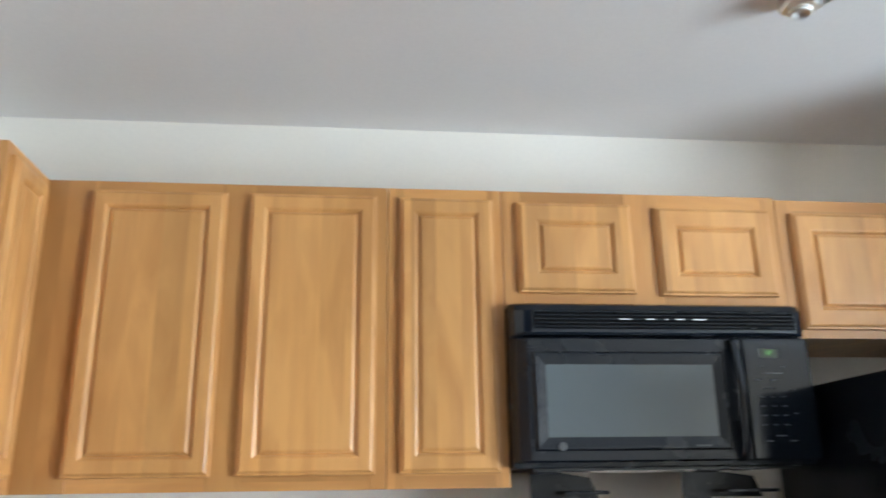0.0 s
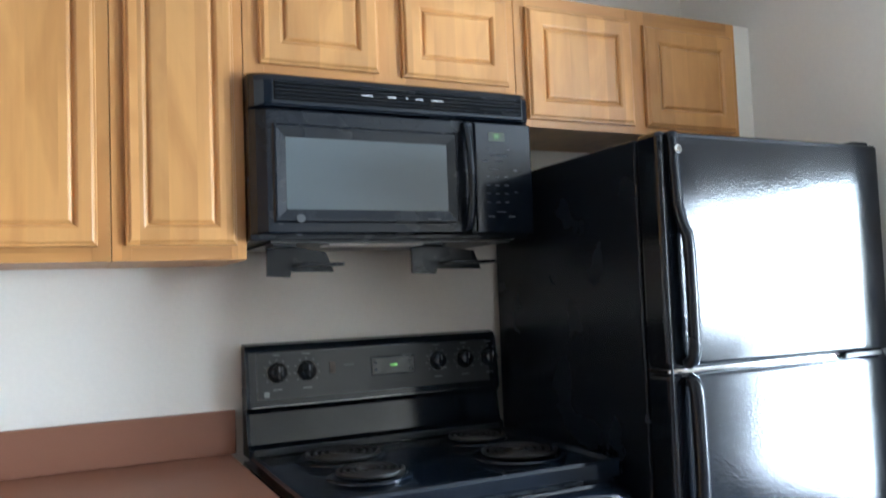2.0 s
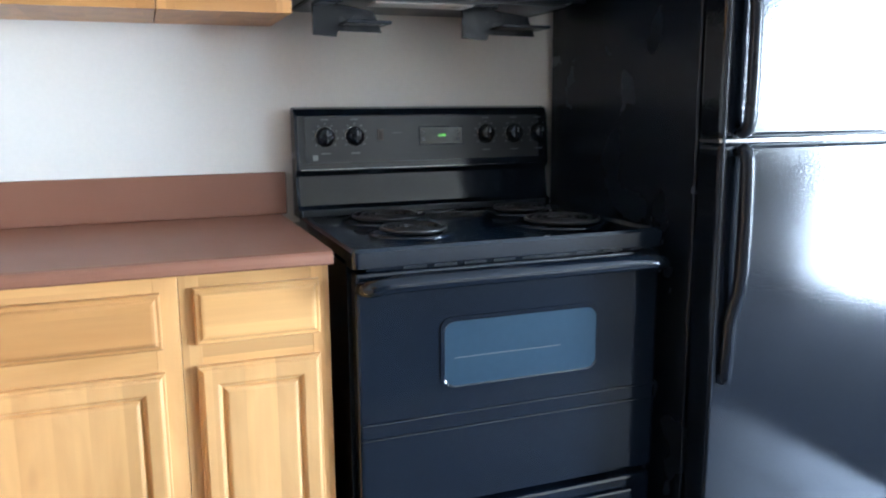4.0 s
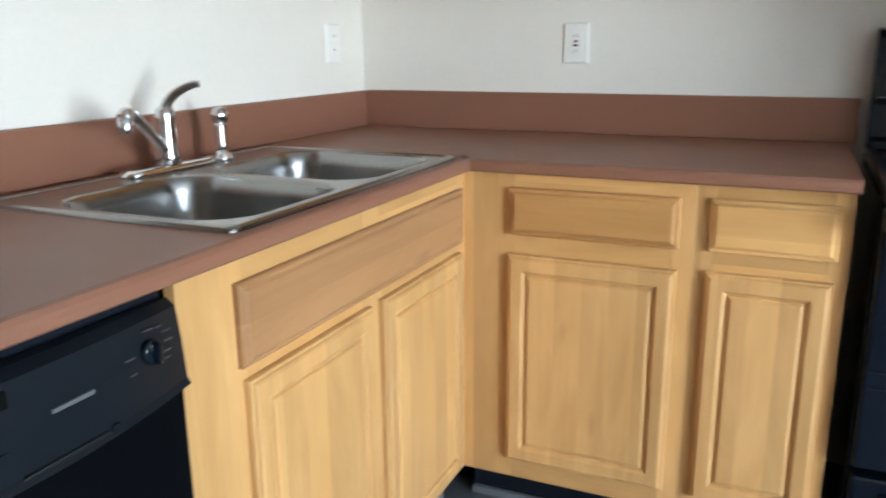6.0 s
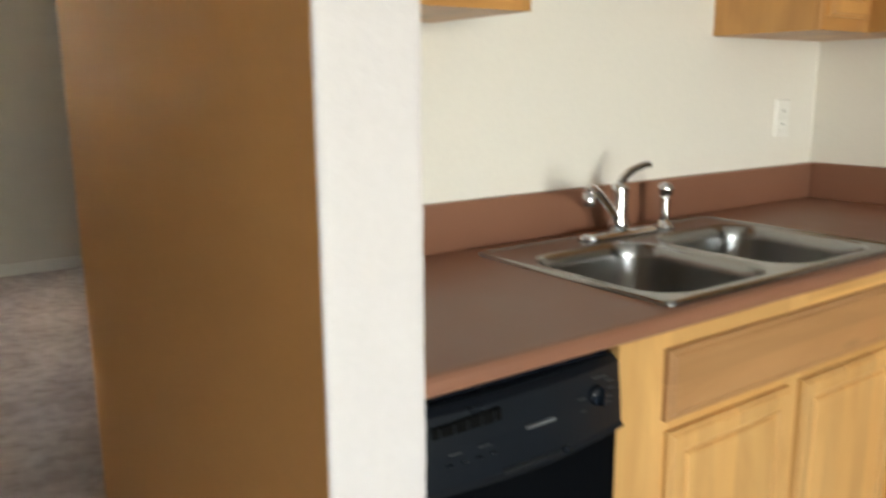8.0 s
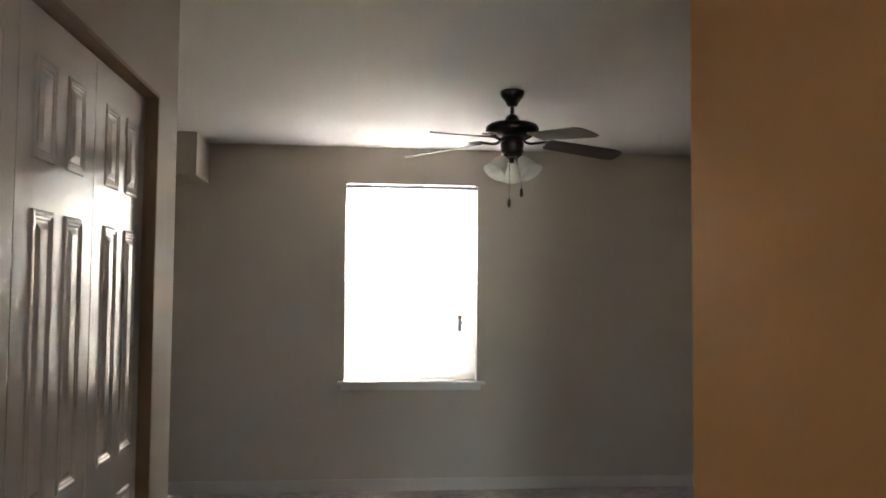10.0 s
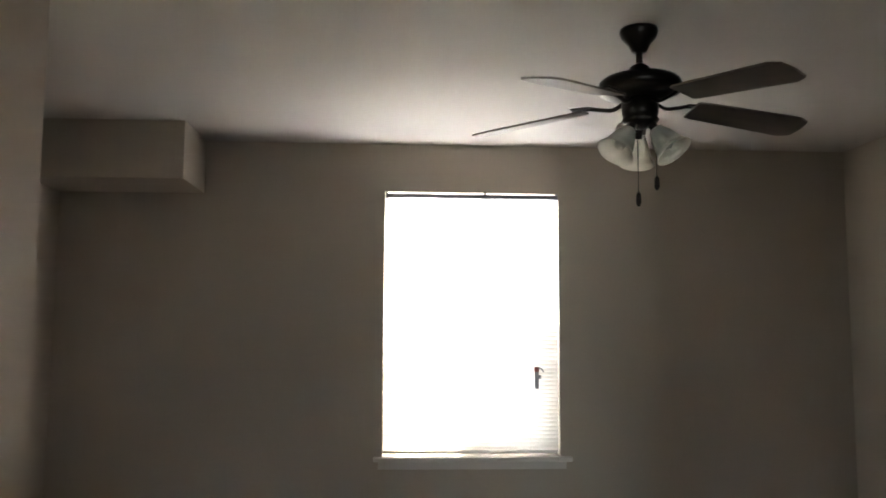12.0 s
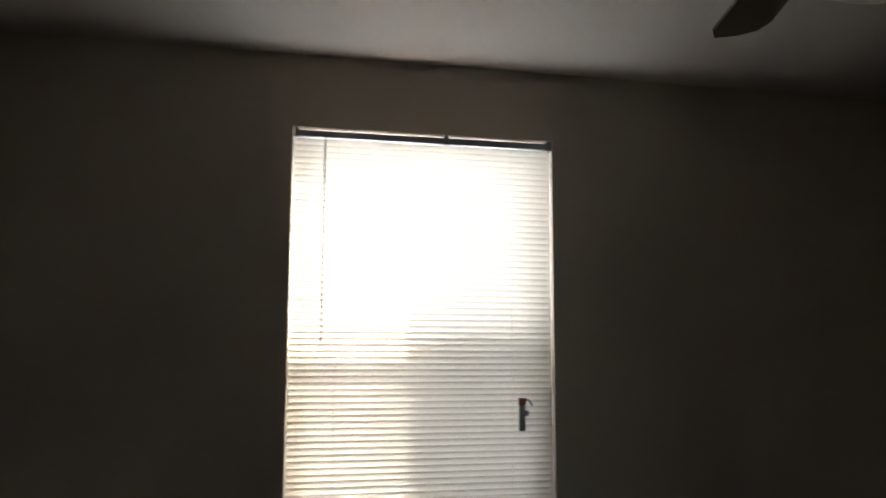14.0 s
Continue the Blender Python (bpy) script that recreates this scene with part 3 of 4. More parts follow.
BD = 0.606
base_cabinet("base_cabinet", 0.531, BD, [(0.115, 0.498, 0.162, 0.691)], [(0.118, 0.498, 0.738, 0.848)], (0.605, 0, 0), 0, "honey maple corner base cabinet with a door and a drawer", MAPLE_MID_H)
base_cabinet("base_cabinet", 0.294, BD, [(0.026, 0.270, 0.162, 0.696)], [(0.027, 0.272, 0.740, 0.853)], (1.137, 0, 0), 0, "narrow honey maple base cabinet beside the range", MAPLE_PALE_H)
base_cabinet("sink_cabinet", 0.962, BD, [(0.121, 0.492, 0.130, 0.691), (0.534, 0.926, 0.130, 0.691)], [(0.112, 0.929, 0.713, 0.841)], (0, -1.568, 0), 90, "honey maple sink cabinet with a darker false drawer front", MAPLE_DARK, top=0.70)


# ---- worktop ----
SX0, SX1, SY0, SY1 = 0.077, 0.600, -1.442, -0.640
CF = 0.634


def nose(length_from, length_to, run):
    """The rounded front edge of the worktop, along x or y."""
    prof = [(0.05, CT0 + 0.006), (0.004, CT0 + 0.0), (0.0, CT0 + 0.004), (-0.0, CT1 - 0.016), (0.002, CT1 - 0.008), (0.007, CT1 - 0.002), (0.015, CT1), (0.05, CT1)]
    if run == "y":
        return [[(CF - a, s, z) for a, z in prof] for s in (length_from, length_to)]
    return [[(s, -CF + a, z) for a, z in prof] for s in (length_from, length_to)]


def worktop():
    bm = bmesh.new()
    f, e, low = CF - 0.05, 0.012, CT0 + 0.006
    add_ring_stack(bm, nose(K_FACE, -f, "y"))
    add_ring_stack(bm, nose(f, 1.437, "x"))
    xs, ys = [0, SX0 + e, f, 1.437], [K_FACE, SY0 + e, SY1 - e, -f, 0]
    solid = {(i, j) for i in range(3) for j in range(4) if (i < 2 or j == 3) and not (i == 1 and j == 1)}
    for i, j in solid:
        x0, x1, y0, y1 = xs[i], xs[i + 1], ys[j], ys[j + 1]
        for z in (low, CT1):
            bm.faces.new([bm.verts.new(p) for p in ((x0, y0, z), (x1, y0, z), (x1, y1, z), (x0, y1, z))])
        for near, a, b in (((i - 1, j), (x0, y0), (x0, y1)), ((i + 1, j), (x1, y0), (x1, y1)), ((i, j - 1), (x0, y0), (x1, y0)), ((i, j + 1), (x0, y1), (x1, y1))):
            if near not in solid:
                bm.faces.new([bm.verts.new(p) for p in ((*a, low), (*b, low), (*b, CT1), (*a, CT1))])
    bmesh.ops.remove_doubles(bm, verts=bm.verts, dist=0.0005)
    return bm


wt = thing("worktop", "terracotta brown laminate L-shaped worktop with rolled front edge", "worktop")
part("slab", worktop(), LAMINATE, wt)
bs = bmesh.new()
add_box(bs, 0.0006, 0.02, K_FACE, -0.0006, CT1, 1.022, 0.003)
add_box(bs, 0.0205, 1.452, -0.02, -0.0006, CT1, 1.0235, 0.003)
part("backsplash", bs, LAMINATE, wt)


# ---- sink ----
def sink():
    ob = thing("kitchen_sink", "stainless steel double-bowl sink set in the worktop", "sink", (0, 0, CT1))
    mid = (SY0 + SY1) / 2
    bx0, bx1 = SX0 + 0.102, SX1 - 0.026
    bowls = [(bx0, bx1, SY0 + 0.028, mid - 0.012), (bx0, bx1, mid + 0.012, SY1 - 0.028)]
    deck = bmesh.new()
    for (x0, x1, y0, y1), (oy0, oy1) in zip(bowls, ((SY0, mid), (mid, SY1))):
        inner = rounded(x0, x1, y0, y1, 0.088, 0.006, 8)
        ox0, ox1 = SX0, SX1
        c = Vector(((x0 + x1) / 2, (y0 + y1) / 2, 0))
        outer = []
        for p in inner:
            d = p - c
            s = min(((ox1 - c.x) if d.x > 0 else (c.x - ox0)) / max(abs(d.x), 1e-6), ((oy1 - c.y) if d.y > 0 else (c.y - oy0)) / max(abs(d.y), 1e-6))
            outer.append(Vector((c.x + d.x * s, c.y + d.y * s, 0.006)))
        for cx in (ox0, ox1):
            for cy in (oy0, oy1):
                k = min(range(len(outer)), key=lambda i: (outer[i] - Vector((cx, cy, 0.006))).length)
                outer[k] = Vector((cx, cy, 0.006))
        lip = [Vector((p.x, p.y, 0.003)) + 0.006 * (c - p).normalized() for p in inner]
        add_ring_stack(deck, [outer, inner, lip], False, False)
    part("deck", deck, STEEL, ob)
    rim = bmesh.new()
    loops = []
    for inset, z in ((-0.004, 0.0), (-0.003, 0.005), (0.0, 0.0085), (0.006, 0.009), (0.011, 0.0058)):
        loops.append(rounded(SX0 + inset, SX1 - inset, SY0 + inset, SY1 - inset, 0.022, z, 5))
    add_ring_stack(rim, loops, False, False)
    part("rim", rim, STEEL, ob, smooth=True)
    for x0, x1, y0, y1 in bowls:
        loops = []
        for inset, z, r in ((0.005, 0.0035, 0.085), (0.010, -0.004, 0.083), (0.014, -0.03, 0.08), (0.020, -0.13, 0.075), (0.032, -0.155, 0.065), (0.06, -0.168, 0.045), (0.13, -0.172, 0.03)):
            loops.append(rounded(x0 + inset, x1 - inset, y0 + inset, y1 - inset, r, z, 8))
        part("bowl", add_ring_stack(bmesh.new(), loops, False, True), STEEL, ob, smooth=True)
        part("drain", lathe([(0.055, -0.172), (0.055, -0.168), (0.045, -0.167), (0.040, -0.171), (0.005, -0.1715)], ((x0 + x1) / 2, (y0 + y1) / 2, 0)), CHROME, ob, "chrome drain strainer", True)


sink()


def faucet():
    ob = thing("kitchen_faucet", "chrome single-lever kitchen faucet on the sink deck", "faucet", (0.124, -1.042, CT1 + 0.0065))
    pl = bmesh.new()
    loops = []
    for inset, z in ((0, 0), (0.0, 0.006), (0.004, 0.011), (0.012, 0.014), (0.02, 0.0145)):
        loops.append(rounded(-0.03 + inset, 0.03 - inset, -0.128 + inset, 0.128 - inset, 0.03 - inset * 0.98, z, 6))
    add_ring_stack(pl, loops)
    part("base_plate", pl, CHROME, ob, smooth=True)
    part("body", lathe([(0.026, 0.012), (0.025, 0.03), (0.021, 0.045), (0.020, 0.10), (0.021, 0.115), (0.018, 0.126), (0.006, 0.132)]), CHROME, ob, smooth=True)
    spout = smooth_path([(0.0, 0.0, 0.035), (0.02, -0.045, 0.062), (0.042, -0.10, 0.098), (0.058, -0.145, 0.124), (0.066, -0.168, 0.130), (0.069, -0.176, 0.124)])
    part("spout", tube(spout, [0.0085 + 0.005 * min(1, k / 22) for k in range(len(spout))], 14), CHROME, ob, smooth=True)
    part("aerator", lathe([(0.012, 0), (0.013, 0.005), (0.0135, 0.026), (0.010, 0.03)], (0.070, -0.176, 0.096)), CHROME, ob, smooth=True)
    lever = smooth_path([(0, 0, 0.118), (0.006, 0.004, 0.138), (0.022, 0.016, 0.158), (0.045, 0.034, 0.172), (0.058, 0.044, 0.174)])
    part("lever", tube(lever, [0.0125 - 0.006 * k / len(lever) for k in range(len(lever))], 12, 0.7), CHROME, ob, smooth=True)


faucet()
sp = thing("sink_sprayer", "chrome side sprayer standing on the sink deck", "sprayer", (0.131, -0.881, CT1 + 0.0065))
part("collar", lathe([(0.024, 0), (0.024, 0.006), (0.017, 0.014), (0.013, 0.022)]), CHROME, sp, smooth=True)
part("wand", lathe([(0.0125, 0.018), (0.011, 0.03), (0.0125, 0.075), (0.012, 0.085)]), CHROME, sp, smooth=True)
part("spray_head", lathe([(0.012, 0.083), (0.018, 0.092), (0.019, 0.104), (0.014, 0.114), (0.004, 0.118)]), CHROME, sp, smooth=True)


# ---- dishwasher ----
def dishwasher():
    w = 0.431
    ob = thing("dishwasher", "black built-in dishwasher under the worktop", "dishwasher", (0, K_FACE + 0.003, 0), 90)
    part("tub", box(0.004, w - 0.004, -0.585, -0.02, 0.10, 0.878), BLACK_SATIN, ob)
    part("door", box(0.004, w - 0.002, -0.612, -0.588, 0.13, 0.742, 0.004), DW_BLACK, ob, "glossy black door")
    # bowed control panel
    n = 18
    loops = []
    for z, lean in ((0.742, 0.006), (0.75, 0.0), (0.80, -0.004), (0.846, -0.010), (0.855, -0.024)):
        row = []
        for i in range(n + 1):
            u = i / n
            bow = 0.014 * (1 - (2 * u - 1) ** 2)
            drop = -0.008 * (1 - (2 * u - 1) ** 2) if z < 0.76 else 0.0
            row.append((0.003 + u * (w - 0.005), -0.619 - bow - lean, z + drop))
        row += [(w - 0.002, -0.59, z), (0.003, -0.59, z)]
        loops.append(row)
    cp = part("control_panel", add_ring_stack(bmesh.new(), loops), DW_PANEL, ob, "satin charcoal control panel")
    ys = lambda u: -0.6195 - 0.014 * (1 - (2 * u - 1) ** 2)
    # no holes cut: proud near-black strips carry the shade of the vent slots
    for k in range(10):
        x = 0.060 + k * 0.0111
        f = ys((x + 0.006) / w)
        part("vent_slot", box(x, x + 0.0112, f + 0.0035, f + 0.013, 0.818 + 0.0004 * k, 0.833 + 0.0007 * k), VENT_DARK, cp, "near-black strip drawn as a shaded vent slot")
        if k % 2:
            part("vent_bar", box(x - 0.001, x + 0.001, f + 0.0028, f + 0.006, 0.819 + 0.0004 * k, 0.830 + 0.0007 * k), DW_PANEL, cp)
    kx, kz = 0.367, 0.808
    f = ys(kx / w)
    part("dial", lathe([(0.016, 0), (0.016, 0.008), (0.014, 0.010)], (kx, f + 0.006, kz), facing((0, -1, 0))), BLACK, cp, "round black dial", True)
    part("dial_grip", box(kx - 0.003, kx + 0.003, f - 0.014, f - 0.003, kz - 0.014, kz + 0.014, 0.002), BLACK, cp)
    for dx, dz, l in ((-0.034, 0.002, 0.014), (-0.031, -0.018, 0.010), (0.032, 0.016, 0.012), (0.035, 0.003, 0.013), (0.032, -0.010, 0.011), (0.030, -0.019, 0.010), (0.000, 0.028, 0.014), (0.018, 0.026, 0.010)):
        g = ys((kx + dx) / w)
        part("print_mark", box(kx + dx - l / 2, kx + dx + l / 2, g + 0.003, g + 0.008, kz + dz - 0.001, kz + dz + 0.001), MARK_DIM, cp)
    for k in range(4):
        x = 0.085 + k * 0.024
        f = ys(x / w)
        part("push_button", box(x - 0.005, x + 0.005, f - 0.0005, f + 0.005, 0.774, 0.778, 0.001), BLACK_SATIN, cp)
    for x in (0.095, 0.143):
        f = ys(x / w)
        part("print_mark", box(x - 0.010, x + 0.010, f + 0.0025, f + 0.008, 0.789, 0.791), MARK_DIM, cp)
    # maker's plate as a plain pale bar
    part("badge", box(0.218, 0.273, ys(0.5) + 0.002, ys(0.5) + 0.008, 0.7945, 0.799), MARK_MID, cp, "pale grey badge bar")
    part("latch", box(0.287, 0.297, ys(0.6) - 0.006, ys(0.5), 0.741, 0.750, 0.001), BLACK_SATIN, cp)
    part("grip_lip", box(0.173, 0.285, ys(0.5) - 0.004, ys(0.5) + 0.004, 0.741, 0.7455, 0.0015), PANEL_GREY, cp, "charcoal lip of the door grip")
    part("kick_plate", box(0.004, w - 0.004, -0.56, -0.54, 0.005, 0.12), BLACK_SATIN, ob)


dishwasher()


# ---- range ----
def kitchen_range():
    x0, w = 1.470, 0.744
    ob = thing("electric_range", "black freestanding electric range with coil burners", "range", (x0, 0, 0))
    part("body", box(0, w, -0.60, -0.012, 0.04, 0.885, 0.003), BLACK, ob)
    # cooktop with raised rim
    top = bmesh.new()
    loops = [rounded(0 + i, w - i, -0.655 + i, -0.085, 0.012, z, 4) for i, z in ((0.0, 0.872), (0.0, 0.905), (0.004, 0.912), (0.016, 0.912), (0.026, 0.904))]
    add_ring_stack(top, loops)
    part("cooktop", top, BLACK, ob, "glossy black enamel cooktop")
    # backguard: upright glossy lower part and leaning control panel
    side = [(-0.095, 0.905), (-0.095, 0.925), (-0.075, 0.935), (-0.062, 1.012), (-0.078, 1.030), (-0.078, 1.040), (-0.066, 1.172), (-0.055, 1.190), (-0.03, 1.195), (-0.014, 1.187), (-0.014, 0.905)]
    bg = part("backguard", add_ring_stack(bmesh.new(), [[(x, y, z) for y, z in side] for x in (0.006, w - 0.006)]), BLACK, ob, "tall black backguard")
    tilt = math.degrees(math.atan2(0.012, 0.13))

    def on_panel(u, z, out):
        return (u, -0.078 + (z - 1.035) * 0.012 / 0.13 - out, z)

    def plate(name, u0, u1, z0, z1, mat, out0=0.0, out1=0.003, parent=None, label=""):
        bm = bmesh.new()
        a = [(on_panel(u, z, out0)) for u, z in ((u0, z0), (u1, z0), (u1, z1), (u0, z1))]
        b = [(on_panel(u, z, out1)) for u, z in ((u0, z0), (u1, z0), (u1, z1), (u0, z1))]
        return part(name, add_ring_stack(bm, [a, b]), mat, parent or bg, label)

    plate("control_panel", 0.028, w - 0.028, 1.049, 1.169, PANEL_GREY, 0, 0.0015, bg, "charcoal control panel")
    for i, u in enumerate((0.082, 0.163, 0.549, 0.637, 0.717)):
        base = on_panel(u, 1.117, 0.001)
        part("knob", lathe([(0.026, 0), (0.026, 0.004), (0.021, 0.008), (0.019, 0.024), (0.016, 0.026)], base, facing((0, -1, 0.09)), 24), BLACK, bg, "round black knob", True)
        part("pointer", box(u - 0.005, u + 0.005, base[1] - 0.032, base[1] - 0.02, 1.117 - 0.018, 1.117 + 0.018, 0.003), BLACK, bg)
        part("pointer_line", box(u - 0.0012, u + 0.0012, base[1] - 0.0328, base[1] - 0.031, 1.117 + 0.004, 1.117 + 0.017), MARK, bg)
        part("dial_ring", lathe([(0.0275, 0.0012), (0.0275, 0.0032), (0.0262, 0.0036), (0.0262, 0.0012)], base, facing((0, -1, 0.09)), 28), STEEL, bg, "thin metal ring round the knob", True)
        for j in range(9):
            a = radians(-130 + 260 * j / 8)
            plate("print_mark", u + 0.034 * math.sin(a) - 0.0018, u + 0.034 * math.sin(a) + 0.0018, 1.117 + 0.034 * math.cos(a) - 0.0018, 1.117 + 0.034 * math.cos(a) + 0.0018, MARK_MID, 0.001, 0.0022)
        plate("print_mark", u - 0.010, u + 0.010, 1.161, 1.164, MARK_MID, 0.001, 0.0022)
        plate("print_mark", u - 0.012, u + 0.012, 1.071, 1.074, MARK_MID, 0.001, 0.0022)
    plate("rocker_switch", 0.226, 0.242, 1.105, 1.135, SLOT, 0.001, 0.005)
    plate("print_mark", 0.268, 0.296, 1.123, 1.126, MARK_DIM, 0.001, 0.0022)
    plate("clock_frame", 0.345, 0.478, 1.089, 1.141, BLACK_SATIN, 0.001, 0.004)
    plate("clock_window", 0.349, 0.474, 1.093, 1.137, BLACK, 0.003, 0.0052, None, "unlit clock window")
    for u in (0.358, 0.462):
        for z in (1.104, 1.124):
            plate("clock_key", u - 0.003, u + 0.003, z - 0.003, z + 0.003, MARK_DIM, 0.004, 0.006)
    text_part("clock_digits", "12:00", 0.011, GREEN, bg, on_panel(0.412, 1.115, 0.0058), (90 - tilt, 0, 0))
    plate("badge", 0.046, 0.060, 1.055, 1.069, MARK, 0.001, 0.0025)
    part("bright_edge", box(0.012, w - 0.012, -0.0815, -0.0765, 1.0285, 1.0315, 0.001), STEEL, bg, "thin bright edge")
    part("trim_strip", box(0.012, w - 0.012, -0.0985, -0.0945, 0.9085, 0.925, 0.002), PANEL_GREY, bg, "charcoal trim strip")
    # side posts of the backguard
    for x in (0.0, w - 0.008):
        part("end_cap", add_ring_stack(bmesh.new(), [[(q, y - 0.004, z) for y, z in side] for q in (x, x + 0.008)]), BLACK_SATIN, bg)
    for bx, by, r in ((0.19, -0.465, 0.078), (0.20, -0.235, 0.095), (0.575, -0.465, 0.095), (0.585, -0.225, 0.078)):
        part("drip_bowl", lathe([(r + 0.022, 0.905), (r + 0.020, 0.913), (r + 0.008, 0.912), (r * 0.6, 0.900), (0.02, 0.898)], (bx, by, 0), n=32), BLACK, ob, "black drip bowl", True)
        pts = []
        for k in range(110):
            a = k / 110 * 4 * math.tau
            rr = 0.018 + (r - 0.018) * k / 110
            pts.append((bx + rr * math.cos(a), by + rr * math.sin(a), 0.921))
        part("coil", tube(pts, 0.0052, 6), DARK_METAL, ob, "spiral heating coil", True)
    # oven door
    part("door", box(0.006, w - 0.006, -0.652, -0.602, 0.325, 0.862, 0.008), BLACK, ob, "glossy black oven door")
    dwx0, dwx1, dz0, dz1 = 0.190, 0.577, 0.591, 0.749
    fr = bmesh.new()
    loops = [[(p.x, y, p.y) for p in rounded(dwx0 + i, dwx1 - i, dz0 + i, dz1 - i, 0.025, 0, 5)] for i, y in ((-0.004, -0.6515), (-0.003, -0.6545), (0.004, -0.6545), (0.008, -0.6525))]
    part("window_frame", add_ring_stack(fr, loops, False, False), BLACK, ob)
    part("window", add_ring_stack(bmesh.new(), [[(p.x, y, p.y) for p in rounded(dwx0 + 0.006, dwx1 - 0.006, dz0 + 0.006, dz1 - 0.006, 0.02, 0, 5)] for y in (-0.6515, -0.6528)]), OVEN_GLASS, ob, "smoky oven window tinted with the sky's blue reflection")
    part("rack_bar", box(dwx0 + 0.03, dwx1 - 0.10, -0.6535, -0.6525, 0.660, 0.662), MARK_DIM, ob)
    for z in (0.532, 0.498):
        part("door_crease", box(0.010, w - 0.010, -0.6575, -0.6515, z, z + 0.007, 0.003), BLACK, ob)
    h = smooth_path([(0.022, -0.652, 0.836), (0.030, -0.692, 0.840), (0.10, -0.702, 0.847), (w / 2, -0.704, 0.848), (w - 0.10, -0.702, 0.847), (w - 0.030, -0.692, 0.840), (w - 0.022, -0.652, 0.836)])
    part("handle", tube(h, 0.0205, 12, 0.75), BLACK, ob, "long black door handle", True)
    part("vent_strip", box(0.03, w - 0.03, -0.648, -0.60, 0.863, 0.871, 0.002), BLACK_SATIN, ob)
    for i in range(8):
        part("vent_slot", box(0.11 + i * 0.068, 0.16 + i * 0.068, -0.650, -0.647, 0.8645, 0.8695), PANEL_GREY, ob)
    part("drawer", box(0.006, w - 0.006, -0.645, -0.602, 0.06, 0.305, 0.008), BLACK, ob, "black storage drawer")
    part("drawer_grip", box(0.06, w - 0.06, -0.656, -0.644, 0.215, 0.275, 0.006), BLACK, ob)
    for x in (0.03, w - 0.07):
        for y in (-0.56, -0.08):
            part("foot", box(x, x + 0.04, y, y + 0.04, 0, 0.05), BLACK_SATIN, ob)


kitchen_range()


# ---- microwave ----
def microwave():
    x0, w, z0, z1 = 1.434, 0.744, 1.447, 1.834
    ob = thing("microwave_oven", "black over-the-range microwave oven under the cabinet", "microwave", (x0, 0, z0))
    h = z1 - z0
    part("body", box(0, w, -0.345, -0.004, 0, h, 0.003), BLACK_SATIN, ob)
    # grille bar: rounded ends, louvres over a near-black strip painted as recess shade
    bow = [(0.0, -0.34), (0.0, -0.352), (0.010, -0.372), (0.030, -0.386), (0.048, -0.390), (w - 0.030, -0.390), (w - 0.012, -0.382), (w - 0.002, -0.362), (w - 0.002, -0.34)]
    gz = h - 0.080
    loops = [[(x, -0.34 + (y + 0.34) * k, z) for x, y in bow] for z, k in ((gz, 0.92), (gz + 0.006, 1.0), (h - 0.020, 0.98), (h - 0.006, 0.80), (h, 0.55))]
    gr = part("grille", add_ring_stack(bmesh.new(), loops), BLACK, ob, "black vent grille")
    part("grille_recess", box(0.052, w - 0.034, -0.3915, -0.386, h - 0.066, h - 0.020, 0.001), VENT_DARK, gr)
    for i in range(5):
        z = h - 0.063 + i * 0.0092
        part("louvre", box(0.053, w - 0.035, -0.3955, -0.388, z, z + 0.0035, 0.001), BLACK_SATIN, gr)
    # chrome slivers set in as painted highlights on the louvres
    for x, l in ((0.262, 0.030), (0.330, 0.022), (0.378, 0.006), (0.404, 0.020), (0.448, 0.032)):
        part("vent_glint", box(x, x + l, -0.3958, -0.3925, h - 0.044, h - 0.0415), CHROME, gr)
    # door with a bevelled free edge
    dw = 0.566
    bz1 = gz - 0.005
    edge = [(0.0, -0.346), (0.0, -0.352), (0.012, -0.372), (0.034, -0.3835), (0.044, -0.384), (dw, -0.384), (dw, -0.346)]
    d = part("door", add_ring_stack(bmesh.new(), [[(x, y + q, z) for x, y in edge] for z, q in ((0.012, 0.004), (0.016, 0.0), (bz1 - 0.004, 0.0), (bz1, 0.004))]), BLACK_SATIN, ob, "black microwave door")
    wx0, wx1, wz0, wz1 = 0.077, 0.488, 0.068, 0.236
    loops = [[(a, y, b) for a, b in ((wx0 - i, wz0 - i), (wx1 + i, wz0 - i), (wx1 + i, wz1 + i), (wx0 - i, wz1 + i))] for i, y in ((0.031, -0.3842), (0.027, -0.3890), (0.023, -0.3895), (0.0, -0.3848))]
    part("window_surround", add_ring_stack(bmesh.new(), loops, False, False), BLACK_SATIN, d)
    part("window", box(wx0, wx1, -0.3856, -0.380, wz0, wz1), MW_GLASS, d, "grey microwave window screen")
    hp = smooth_path([(0.540, -0.385, bz1 - 0.012), (0.542, -0.402, bz1 - 0.04), (0.544, -0.414, bz1 - 0.15), (0.542, -0.402, 0.045), (0.540, -0.385, 0.018)])
    part("handle", tube(hp, 0.0125, 10, 0.8), BLACK, d, "curved black handle", True)
    part("badge", lathe([(0.010, 0), (0.010, 0.0012), (0.008, 0.0016)], (0.108, -0.3900, 0.047), facing((0, -1, 0))), MARK_DIM, d, "round grey badge")
    part("print_mark", box(0.428, 0.464, -0.3905, -0.384, 0.045, 0.049), MARK_DIM, d)
    c = part("control_panel", box(dw + 0.004, w - 0.004, -0.383, -0.346, 0.012, bz1, 0.005), BLACK, ob, "glossy black control panel")
    part("display", box(0.612, 0.660, -0.3842, -0.38, 0.252, 0.276), LCD, c)
